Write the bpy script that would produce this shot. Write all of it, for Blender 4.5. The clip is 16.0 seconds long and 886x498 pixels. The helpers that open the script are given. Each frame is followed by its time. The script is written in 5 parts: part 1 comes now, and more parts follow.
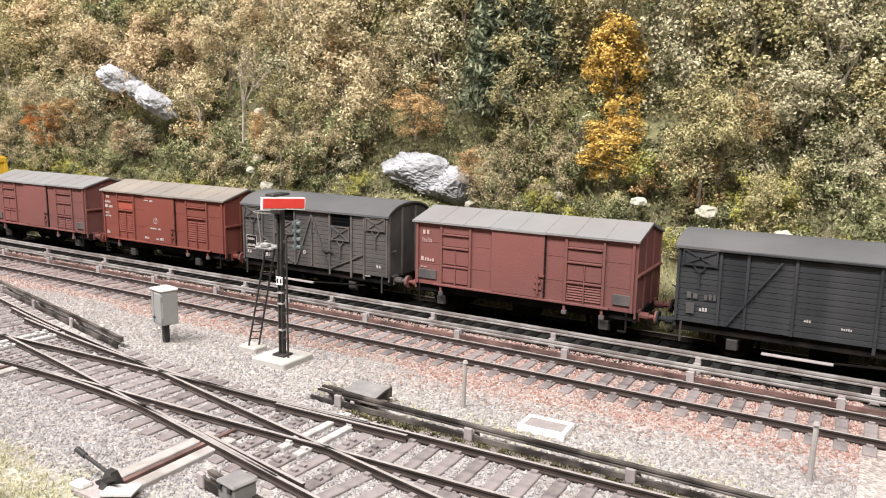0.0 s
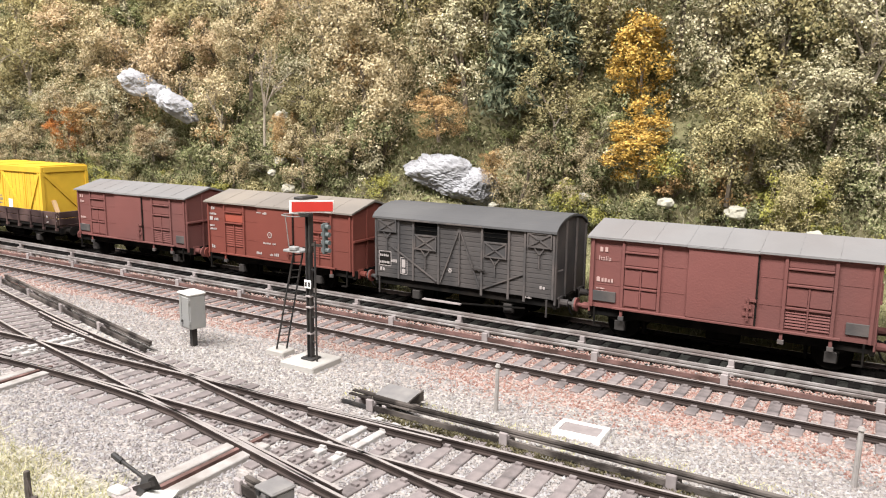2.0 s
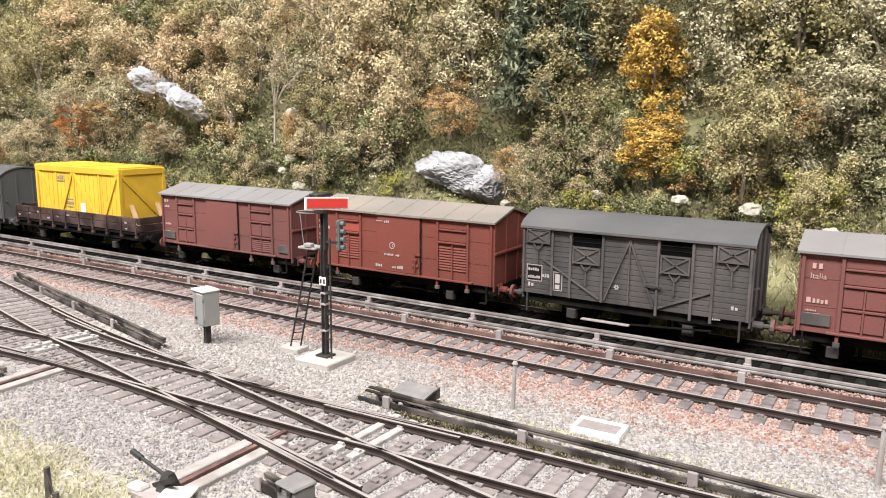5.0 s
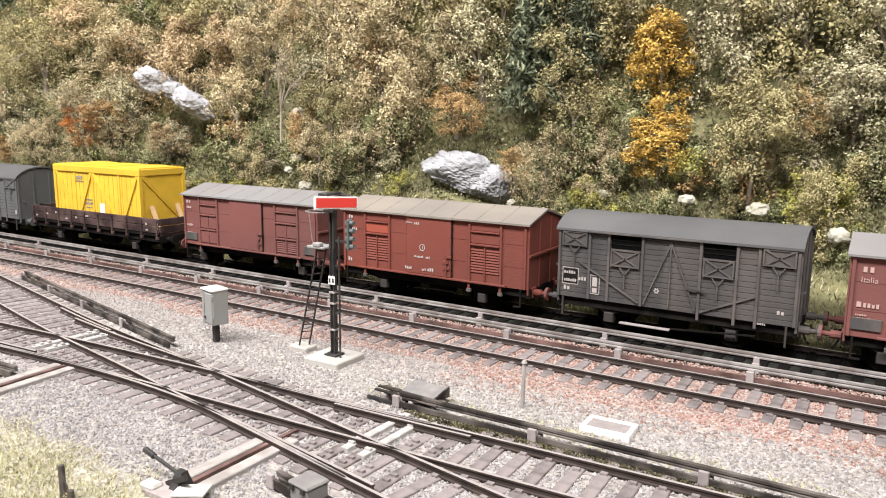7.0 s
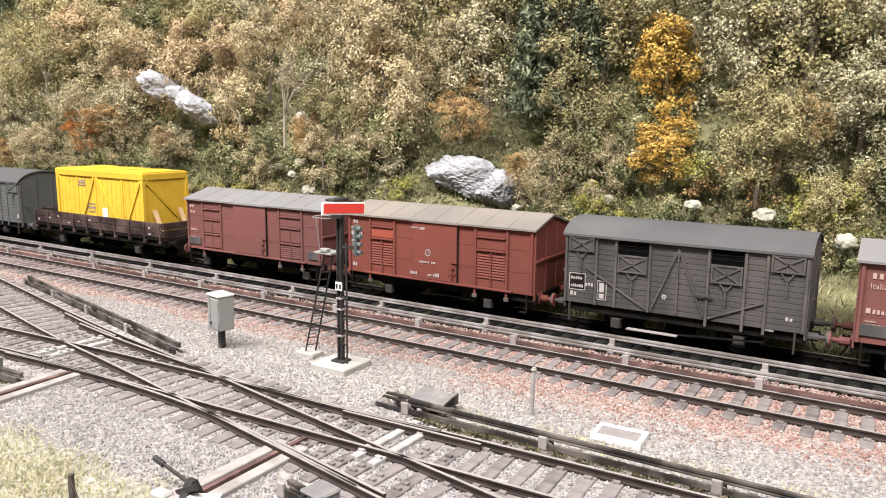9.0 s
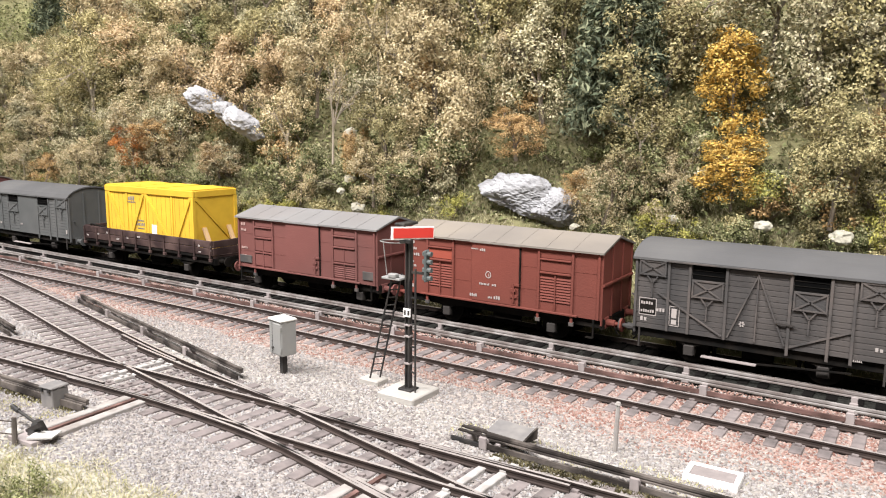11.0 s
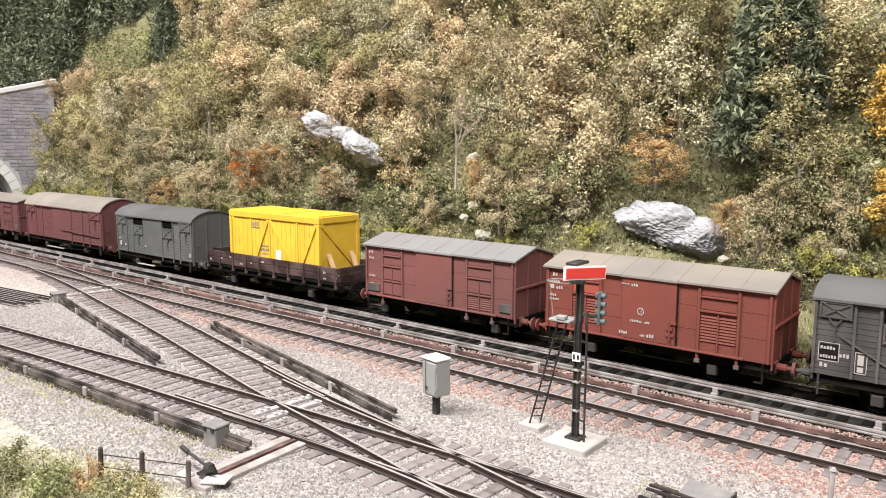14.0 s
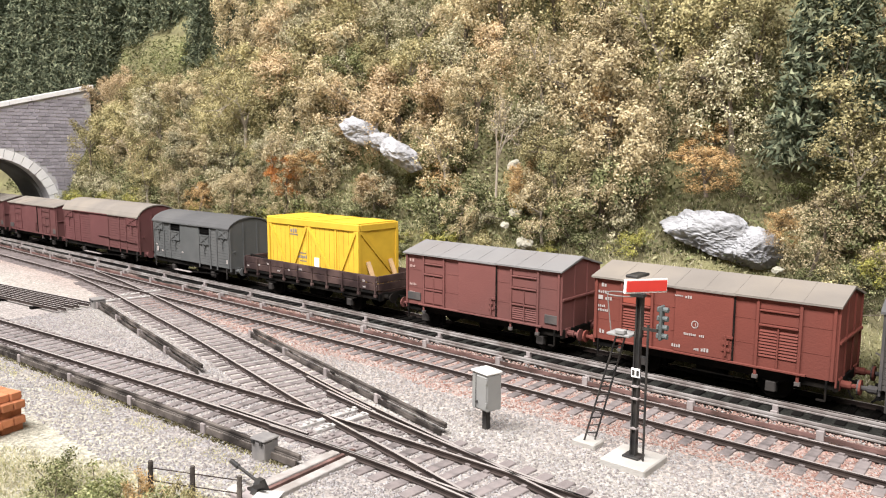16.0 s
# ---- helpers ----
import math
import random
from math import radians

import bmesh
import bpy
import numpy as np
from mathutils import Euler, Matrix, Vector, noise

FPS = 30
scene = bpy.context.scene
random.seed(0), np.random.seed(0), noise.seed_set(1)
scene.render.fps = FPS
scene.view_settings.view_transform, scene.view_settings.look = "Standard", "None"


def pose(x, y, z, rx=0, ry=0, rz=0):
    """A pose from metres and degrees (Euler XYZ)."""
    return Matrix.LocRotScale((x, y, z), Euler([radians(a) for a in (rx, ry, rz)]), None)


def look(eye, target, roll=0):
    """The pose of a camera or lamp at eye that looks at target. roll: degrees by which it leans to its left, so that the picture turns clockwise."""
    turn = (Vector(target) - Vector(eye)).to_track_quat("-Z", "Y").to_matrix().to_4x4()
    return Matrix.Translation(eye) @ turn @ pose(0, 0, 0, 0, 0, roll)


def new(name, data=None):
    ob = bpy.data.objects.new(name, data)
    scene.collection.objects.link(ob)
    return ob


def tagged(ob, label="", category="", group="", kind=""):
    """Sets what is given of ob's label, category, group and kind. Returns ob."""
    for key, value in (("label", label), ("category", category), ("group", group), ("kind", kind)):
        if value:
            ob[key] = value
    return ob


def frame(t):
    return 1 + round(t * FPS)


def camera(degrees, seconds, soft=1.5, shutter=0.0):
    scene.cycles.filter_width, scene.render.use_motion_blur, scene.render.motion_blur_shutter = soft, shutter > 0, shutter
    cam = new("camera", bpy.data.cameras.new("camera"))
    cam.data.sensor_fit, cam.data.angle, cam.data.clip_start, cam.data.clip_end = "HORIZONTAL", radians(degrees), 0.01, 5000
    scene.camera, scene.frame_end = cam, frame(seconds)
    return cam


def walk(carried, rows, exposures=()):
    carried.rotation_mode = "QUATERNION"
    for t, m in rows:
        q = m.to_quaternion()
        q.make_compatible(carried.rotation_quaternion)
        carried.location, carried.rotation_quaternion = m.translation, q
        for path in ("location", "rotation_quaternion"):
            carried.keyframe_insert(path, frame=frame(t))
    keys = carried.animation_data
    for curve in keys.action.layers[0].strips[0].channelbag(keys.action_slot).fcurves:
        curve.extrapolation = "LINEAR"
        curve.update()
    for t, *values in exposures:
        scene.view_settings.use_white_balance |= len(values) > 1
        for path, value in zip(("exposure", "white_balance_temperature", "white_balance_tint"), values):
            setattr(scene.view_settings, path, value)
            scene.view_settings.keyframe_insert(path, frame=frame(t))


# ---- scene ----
cam = camera(61.61, 16.0, soft=1.1)
PATH = [
    (0, (0.00186, 0.00911, 0.07626), (-0.49136, 0.86212, -0.09435), 1.05),
    (0.5, (-0.00021, 0.00836, 0.07611), (-0.49811, 0.85899, -0.09276), 1.07),
    (1, (-0.00261, 0.00744, 0.07631), (-0.50831, 0.85369, -0.09143), 0.97),
    (1.5, (-0.00379, 0.00765, 0.07634), (-0.50862, 0.85434, -0.09179), 0.82),
    (2, (-0.00339, 0.00801, 0.07643), (-0.51122, 0.85260, -0.09326), 0.61),
    (2.5, (-0.00364, 0.00718, 0.07644), (-0.51759, 0.84791, -0.09388), 0.52),
    (3, (-0.00364, 0.00676, 0.07641), (-0.51441, 0.84928, -0.09467), 0.54),
    (3.5, (-0.00538, 0.00696, 0.07563), (-0.51967, 0.84724, -0.09594), 0.46),
    (4, (-0.00606, 0.00713, 0.07560), (-0.51733, 0.84929, -0.09575), 0.57),
    (6.5, (-0.00749, 0.00590, 0.07563), (-0.52367, 0.84521, -0.09499), 0.57),
    (7, (-0.00788, 0.00545, 0.07569), (-0.52351, 0.84485, -0.09618), 0.58),
    (7.5, (-0.00844, 0.00519, 0.07534), (-0.52132, 0.84644, -0.09568), 0.65),
    (8, (-0.00875, 0.00491, 0.07547), (-0.52172, 0.84617, -0.09526), 0.69),
    (8.5, (-0.00913, 0.00493, 0.07582), (-0.52173, 0.84661, -0.09396), 0.66),
    (11, (-0.02682, 0.00369, 0.08008), (-0.56953, 0.82885, -0.07668), 0.51),
    (11.5, (-0.03159, 0.00432, 0.08102), (-0.58624, 0.82174, -0.07446), 0.47),
    (12, (-0.03673, 0.00324, 0.08181), (-0.60396, 0.81253, -0.07081), 0.52),
    (12.5, (-0.04106, 0.00146, 0.08178), (-0.62205, 0.80152, -0.06769), 0.65),
    (13, (-0.04575, -0.00424, 0.08396), (-0.64674, 0.78195, -0.06001), 0.52),
    (13.5, (-0.05141, -0.00539, 0.08564), (-0.66853, 0.76906, -0.05363), 0.29),
    (14, (-0.05602, -0.00310, 0.08549), (-0.67891, 0.76683, -0.05312), 0.15),
    (14.5, (-0.05969, -0.00130, 0.08514), (-0.68677, 0.76477, -0.05595), -0.06),
    (15, (-0.06152, -0.00064, 0.08559), (-0.69393, 0.76130, -0.05406), -0.03),
    (15.5, (-0.06351, -0.00181, 0.08557), (-0.70352, 0.75414, -0.05204), -0.00),
    (16, (-0.06624, -0.00395, 0.08617), (-0.71451, 0.74598, -0.04552), 0.23),
]
walk(cam, [(t, look(eye, target, roll)) for t, eye, target, roll in PATH])

# ---------- light: the hall's ceiling strip lamps and its pale walls ----------
MM = 0.001
world = bpy.data.worlds.new("hall_light")
scene.world = world
world.use_nodes = True
world.node_tree.nodes["Background"].inputs[0].default_value = (1.0, 0.985, 0.985, 1)
world.node_tree.nodes["Background"].inputs[1].default_value = 0.17
scene.view_settings.exposure = 0.41


def strip_lamp(x, y, z, sx, sy, watts, target):
    lamp = bpy.data.lights.new("ceiling_lamp", "AREA")
    lamp.shape, lamp.size, lamp.size_y, lamp.energy = "RECTANGLE", sx * MM, sy * MM, watts
    lamp.color = (1.0, 0.98, 0.98)
    ob = new("ceiling_lamp", lamp)
    ob.matrix_basis = look((x * MM, y * MM, z * MM), [v * MM for v in target])
    return ob


strip_lamp(-330, -430, 1120, 2300, 260, 60.0, (-330, 260, 40))

# ---------- materials ----------
def mat(name, col, rough=0.7, metal=0.0, vary=0.25, scale=400.0, bump=0.15, fine=2500.0, dirt=None, dirt_amount=0.5, islands=None, objects=0.0):
    """Painted, rusty or stony surface: two scales of variation, a dirt colour, fine relief. scale in cycles per metre."""
    m = bpy.data.materials.new(name)
    m.use_nodes = True
    n, l = m.node_tree.nodes, m.node_tree.links
    b = n["Principled BSDF"]
    b.inputs["Roughness"].default_value, b.inputs["Metallic"].default_value = rough, metal
    b.inputs["Specular IOR Level"].default_value = 0.3 if rough < 0.65 or metal else 0.06
    tc = n.new("ShaderNodeTexCoord")
    a, c = n.new("ShaderNodeTexNoise"), n.new("ShaderNodeTexNoise")
    a.inputs["Scale"].default_value, c.inputs["Scale"].default_value = scale, fine
    a.inputs["Detail"].default_value = 4
    l.new(tc.outputs["Object"], a.inputs["Vector"]), l.new(tc.outputs["Object"], c.inputs["Vector"])
    mix = n.new("ShaderNodeMix")
    mix.data_type = "RGBA"
    dark = tuple(v * (1 - vary) for v in col)
    light = tuple(min(1, v * (1 + vary)) for v in col)
    mix.inputs[6].default_value, mix.inputs[7].default_value = (*dark, 1), (*light, 1)
    l.new(a.outputs["Fac"], mix.inputs[0])
    out = mix.outputs[2]
    if islands:
        geo = n.new("ShaderNodeNewGeometry")
        ramp = n.new("ShaderNodeValToRGB")
        ramp.color_ramp.interpolation = "CONSTANT"
        els = ramp.color_ramp.elements
        while len(els) < len(islands):
            els.new(0.5)
        for i, colour in enumerate(islands):
            els[i].position, els[i].color = i / len(islands), (*colour, 1)
        l.new(geo.outputs["Random Per Island"], ramp.inputs[0])
        m2 = n.new("ShaderNodeMix")
        m2.data_type, m2.blend_type = "RGBA", "MULTIPLY"
        m2.inputs[0].default_value = 1
        l.new(ramp.outputs[0], m2.inputs[6])
        mix.inputs[6].default_value, mix.inputs[7].default_value = (1 - vary,) * 3 + (1,), (1 + vary,) * 3 + (1,)
        l.new(out, m2.inputs[7])
        out = m2.outputs[2]
    if objects:
        info, hsv, mr = n.new("ShaderNodeObjectInfo"), n.new("ShaderNodeHueSaturation"), n.new("ShaderNodeMapRange")
        mr.inputs["To Min"].default_value, mr.inputs["To Max"].default_value = 1 - objects, 1 + objects
        l.new(info.outputs["Random"], mr.inputs["Value"]), l.new(mr.outputs[0], hsv.inputs["Value"])
        l.new(out, hsv.inputs["Color"])
        out = hsv.outputs[0]
    if dirt:
        d, r, m3 = n.new("ShaderNodeTexNoise"), n.new("ShaderNodeValToRGB"), n.new("ShaderNodeMix")
        m3.data_type = "RGBA"
        d.inputs["Scale"].default_value, d.inputs["Detail"].default_value = scale * 0.45, 6
        r.color_ramp.elements[0].position, r.color_ramp.elements[1].position = 0.40, 0.62
        l.new(tc.outputs["Object"], d.inputs["Vector"]), l.new(d.outputs["Fac"], r.inputs[0])
        mul = n.new("ShaderNodeMath")
        mul.operation = "MULTIPLY"
        mul.inputs[1].default_value = dirt_amount
        l.new(r.outputs[0], mul.inputs[0]), l.new(mul.outputs[0], m3.inputs[0])
        l.new(out, m3.inputs[6])
        m3.inputs[7].default_value = (*dirt, 1)
        out = m3.outputs[2]
    l.new(out, b.inputs["Base Color"])
    bp = n.new("ShaderNodeBump")
    bp.inputs["Strength"].default_value, bp.inputs["Distance"].default_value = bump, 0.0004
    l.new(c.outputs["Fac"], bp.inputs["Height"]), l.new(bp.outputs["Normal"], b.inputs["Normal"])
    return m


RUST = mat("weathered_rail_rust", (0.030, 0.021, 0.018), 0.8, 0.1, 0.4, 300, dirt=(0.075, 0.052, 0.043), dirt_amount=0.4)
STEEL = mat("worn_rail_head", (0.38, 0.34, 0.32), 0.45, 0.3, 0.3, 250)
TIE = mat("grey_sleeper_wood", (0.155, 0.134, 0.129), 0.9, 0, 0.35, 500, 0.5, dirt=(0.25, 0.21, 0.20), dirt_amount=0.6, objects=0.34)
# Near-black wood: the deep shade under the train is in the colour.
TIE_DARK = mat("shade_black_sleeper_wood", (0.008, 0.007, 0.0065), 0.9, 0, 0.3, 500, 0.4, objects=0.2)
TIE_WHITE = mat("white_painted_sleeper", (0.44, 0.42, 0.40), 0.8, 0, 0.2, 600, dirt=(0.22, 0.19, 0.175), dirt_amount=0.6)
BOARD = mat("red_brown_weathered_board", (0.17, 0.10, 0.088), 0.9, 0, 0.55, 200, 0.4, dirt=(0.055, 0.036, 0.03), dirt_amount=0.85)
BOARD_DARK = mat("black_weathered_board", (0.032, 0.027, 0.024), 0.9, 0, 0.5, 260, 0.4, dirt=(0.17, 0.145, 0.128), dirt_amount=0.75)
CONDUCTOR = mat("grey_conductor_rail", (0.29, 0.265, 0.25), 0.6, 0.1, 0.35, 300, dirt=(0.12, 0.092, 0.082), dirt_amount=0.75)
CHAIR = mat("grey_support_chair", (0.27, 0.235, 0.225), 0.85, 0, 0.25, 500, objects=0.15)
CONCRETE = mat("pale_concrete", (0.40, 0.38, 0.35), 0.9, 0, 0.15, 350, 0.4, dirt=(0.33, 0.295, 0.26), dirt_amount=0.5)
GREYBOX = mat("grey_box_paint", (0.17, 0.16, 0.155), 0.7, 0, 0.2, 400, dirt=(0.26, 0.24, 0.22))
CABINET = mat("pale_grey_cabinet_paint", (0.245, 0.24, 0.23), 0.55, 0, 0.15, 300, dirt=(0.28, 0.27, 0.24), dirt_amount=0.4)
CABINET_TOP = mat("light_grey_cabinet_lid", (0.50, 0.485, 0.455), 0.6, 0, 0.12, 300)
BLACK = mat("black_iron_paint", (0.022, 0.021, 0.021), 0.55, 0, 0.3, 500, dirt=(0.07, 0.06, 0.05), dirt_amount=0.5)
# Blacker than the paint: shade beneath the wagons is put into this colour.
FRAME = mat("dark_running_gear", (0.007, 0.0065, 0.006), 0.85, 0, 0.4, 400, dirt=(0.02, 0.016, 0.013), dirt_amount=0.6)
AXLEBOX = mat("dusty_axlebox", (0.045, 0.040, 0.037), 0.8, 0, 0.3, 500)
RED = mat("red_enamel", (0.62, 0.05, 0.038), 0.45, 0, 0.06, 300, 0.02)
WHITE = mat("white_paint", (0.80, 0.78, 0.75), 0.6, 0, 0.05, 300, 0.02)
LETTER = mat("faded_white_lettering", (0.36, 0.32, 0.30), 0.8, 0, 0.1, 900, 0.02)
PINKLETTER = mat("faded_pale_lettering", (0.40, 0.27, 0.24), 0.8, 0, 0.1, 900, 0.02)
PLATFORM = mat("pale_grey_grating", (0.26, 0.25, 0.24), 0.6, 0, 0.15, 500)
HOOP = mat("dull_grey_hoop_iron", (0.20, 0.185, 0.175), 0.6, 0, 0.2, 500)
LAMP = mat("grey_green_signal_casing", (0.10, 0.112, 0.11), 0.6, 0, 0.3, 500)
YELLOW = mat("yellow_crate_paint", (0.64, 0.405, 0.045), 0.65, 0, 0.12, 160, 0.12, dirt=(0.50, 0.30, 0.035), dirt_amount=0.5, objects=0.07)
GAP = mat("shadowy_board_joint", (0.30, 0.18, 0.03), 0.8)
TIMBER = mat("raw_wedge_timber", (0.56, 0.37, 0.20), 0.8, 0, 0.2, 300)
BRICKRED = mat("orange_brick", (0.38, 0.15, 0.075), 0.9, 0, 0.25, 600, 0.3, objects=0.25)
PLANKGREY = mat("bleached_plank", (0.34, 0.315, 0.295), 0.9, 0, 0.25, 300, 0.4, dirt=(0.18, 0.15, 0.13), dirt_amount=0.6)
ROCK = mat("pale_limestone", (0.37, 0.365, 0.375), 0.9, 0, 0.35, 220, 1.0, 900, dirt=(0.22, 0.215, 0.215), dirt_amount=0.8)
PEBBLE = mat("cream_stone", (0.38, 0.355, 0.285), 0.9, 0, 0.15, 200, 0.6, 700)
BARK = mat("grey_brown_bark", (0.15, 0.122, 0.092), 0.9, 0, 0.3, 400, 0.5)
BARKPALE = mat("pale_dry_bark", (0.33, 0.28, 0.22), 0.9, 0, 0.25, 400, 0.5)
MASONRY = mat("purple_grey_stone", (0.30, 0.275, 0.30), 0.9, 0, 0.2, 120, 0.4, objects=0.18)
MORTAR = mat("pale_mortar", (0.44, 0.42, 0.425), 0.95, 0, 0.15, 200, 0.4)
RINGSTONE = mat("white_arch_stone", (0.66, 0.64, 0.63), 0.85, 0, 0.12, 200, 0.3, objects=0.1)
BACKBOARD = mat("pale_grey_board_paint", (0.62, 0.63, 0.62), 0.9, 0, 0.06, 12)
LINING = mat("dark_tunnel_lining", (0.10, 0.095, 0.09), 0.95, 0, 0.3, 60)

ROOF_BROWN = mat("weathered_grey_brown_roof", (0.19, 0.168, 0.147), 0.8, 0, 0.2, 70, 0.2, 1500, dirt=(0.25, 0.215, 0.175), dirt_amount=0.6)
ROOF_GREY = mat("weathered_light_grey_roof", (0.195, 0.187, 0.182), 0.8, 0, 0.16, 70, 0.2, 1500, dirt=(0.17, 0.15, 0.14), dirt_amount=0.4)
ROOF_DARK = mat("slate_grey_roof", (0.088, 0.086, 0.086), 0.75, 0, 0.14, 70, 0.2, 1500, dirt=(0.13, 0.125, 0.12), dirt_amount=0.4)
BROWN = mat("faded_oxide_brown_paint", (0.165, 0.066, 0.058), 0.75, 0, 0.15, 60, 0.2, 1500, dirt=(0.105, 0.055, 0.05), dirt_amount=0.5)
OXIDE = mat("warm_oxide_red_paint", (0.165, 0.050, 0.038), 0.7, 0, 0.15, 60, 0.2, 1500, dirt=(0.11, 0.042, 0.034), dirt_amount=0.45)
OXIDE_BRIGHT = mat("fresh_red_panel_paint", (0.27, 0.06, 0.038), 0.6, 0, 0.1, 60, 0.1)
MAROON = mat("dull_maroon_paint", (0.120, 0.050, 0.049), 0.75, 0, 0.2, 60, 0.15, dirt=(0.10, 0.05, 0.045), dirt_amount=0.5)
GREYPLANK = mat("grey_weathered_planks", (0.056, 0.053, 0.052), 0.85, 0, 0.35, 120, 0.35, 1800, dirt=(0.115, 0.098, 0.088), dirt_amount=0.5, objects=0.14)
GREYTRIM = mat("grey_frame_iron", (0.066, 0.062, 0.060), 0.7, 0, 0.3, 200, dirt=(0.15, 0.122, 0.108), dirt_amount=0.5)
CHARCOAL = mat("charcoal_planks", (0.026, 0.027, 0.029), 0.8, 0, 0.25, 120, 0.3, 1800, dirt=(0.06, 0.058, 0.057), dirt_amount=0.5, objects=0.12)
SLATEBODY = mat("green_grey_body_paint", (0.088, 0.09, 0.088), 0.8, 0, 0.18, 90, 0.2, dirt=(0.13, 0.125, 0.12), dirt_amount=0.4)
FLATCAR = mat("black_brown_flat_wagon_paint", (0.034, 0.022, 0.021), 0.8, 0, 0.4, 160, 0.2, dirt=(0.12, 0.078, 0.068), dirt_amount=0.7)
VOID = mat("shade_black_interior", (0.002, 0.002, 0.002), 0.95)


def leafmat(name, tones, trees=0.0):
    return mat(name, (1, 1, 1), 0.8, 0, 0.22, 90, 0.0, islands=tones, objects=trees)


TAN = leafmat("tan_olive_leaves", [(0.510, 0.419, 0.251), (0.439, 0.353, 0.206), (0.367, 0.294, 0.167), (0.569, 0.479, 0.312), (0.261, 0.210, 0.113)], 0.24)
KHAKI = leafmat("khaki_green_leaves", [(0.384, 0.328, 0.164), (0.322, 0.277, 0.136), (0.452, 0.390, 0.215), (0.243, 0.209, 0.099), (0.158, 0.141, 0.066)], 0.24)
SAGE = leafmat("grey_sage_leaves", [(0.421, 0.374, 0.237), (0.356, 0.320, 0.200), (0.499, 0.445, 0.302), (0.267, 0.244, 0.145), (0.166, 0.154, 0.086)], 0.24)
WHEAT = leafmat("wheat_brown_leaves", [(0.520, 0.395, 0.237), (0.452, 0.333, 0.192), (0.373, 0.271, 0.153), (0.576, 0.452, 0.294), (0.266, 0.192, 0.104)], 0.24)
ORANGE = leafmat("orange_autumn_leaves", [(0.494, 0.268, 0.070), (0.408, 0.210, 0.056), (0.541, 0.336, 0.112), (0.275, 0.137, 0.042)])
GOLD = leafmat("golden_autumn_leaves", [(0.552, 0.355, 0.085), (0.469, 0.288, 0.065), (0.607, 0.427, 0.130), (0.340, 0.201, 0.049)])
RUSSET = leafmat("russet_autumn_leaves", [(0.42, 0.16, 0.045), (0.34, 0.125, 0.04), (0.50, 0.22, 0.07)])
COPPER = leafmat("copper_brown_leaves", [(0.446, 0.292, 0.133), (0.366, 0.232, 0.101), (0.503, 0.351, 0.182), (0.252, 0.157, 0.070)])
PINE = leafmat("dark_conifer_needles", [(0.125, 0.139, 0.087), (0.081, 0.096, 0.060), (0.213, 0.221, 0.138), (0.050, 0.059, 0.038)])
GREEN = leafmat("dark_green_leaves", [(0.192, 0.197, 0.091), (0.130, 0.140, 0.060), (0.259, 0.254, 0.131), (0.321, 0.300, 0.171), (0.068, 0.075, 0.032)], 0.24)
MIDGREEN = leafmat("mid_green_leaves", [(0.225, 0.230, 0.100), (0.165, 0.175, 0.073), (0.290, 0.285, 0.145), (0.095, 0.105, 0.043)], 0.24)
LIME = leafmat("yellow_green_leaves", [(0.350, 0.325, 0.085), (0.280, 0.265, 0.068), (0.430, 0.390, 0.125), (0.190, 0.185, 0.050)])
GRASS = leafmat("yellow_green_grass", [(0.430, 0.388, 0.225), (0.360, 0.335, 0.181), (0.500, 0.446, 0.312), (0.280, 0.272, 0.138)])
DRYGRASS = leafmat("pale_dry_grass", [(0.50, 0.45, 0.24), (0.42, 0.38, 0.19), (0.36, 0.34, 0.15)])
MOSS = leafmat("dark_brown_moss", [(0.10, 0.085, 0.045), (0.07, 0.06, 0.035), (0.15, 0.13, 0.07)])
STONES = leafmat("cream_ballast_chips", [(0.297, 0.276, 0.265), (0.266, 0.244, 0.229), (0.234, 0.208, 0.195), (0.328, 0.315, 0.307), (0.183, 0.161, 0.154), (0.280, 0.253, 0.231)])
REDSTONES = leafmat("reddish_ballast_chips", [(0.279, 0.177, 0.150), (0.246, 0.137, 0.109), (0.321, 0.228, 0.196), (0.186, 0.102, 0.085), (0.363, 0.282, 0.246), (0.298, 0.196, 0.162)])
GREYSTONES = leafmat("grey_ballast_chips", [(0.272, 0.255, 0.254), (0.235, 0.215, 0.212), (0.303, 0.287, 0.283), (0.189, 0.169, 0.167)])


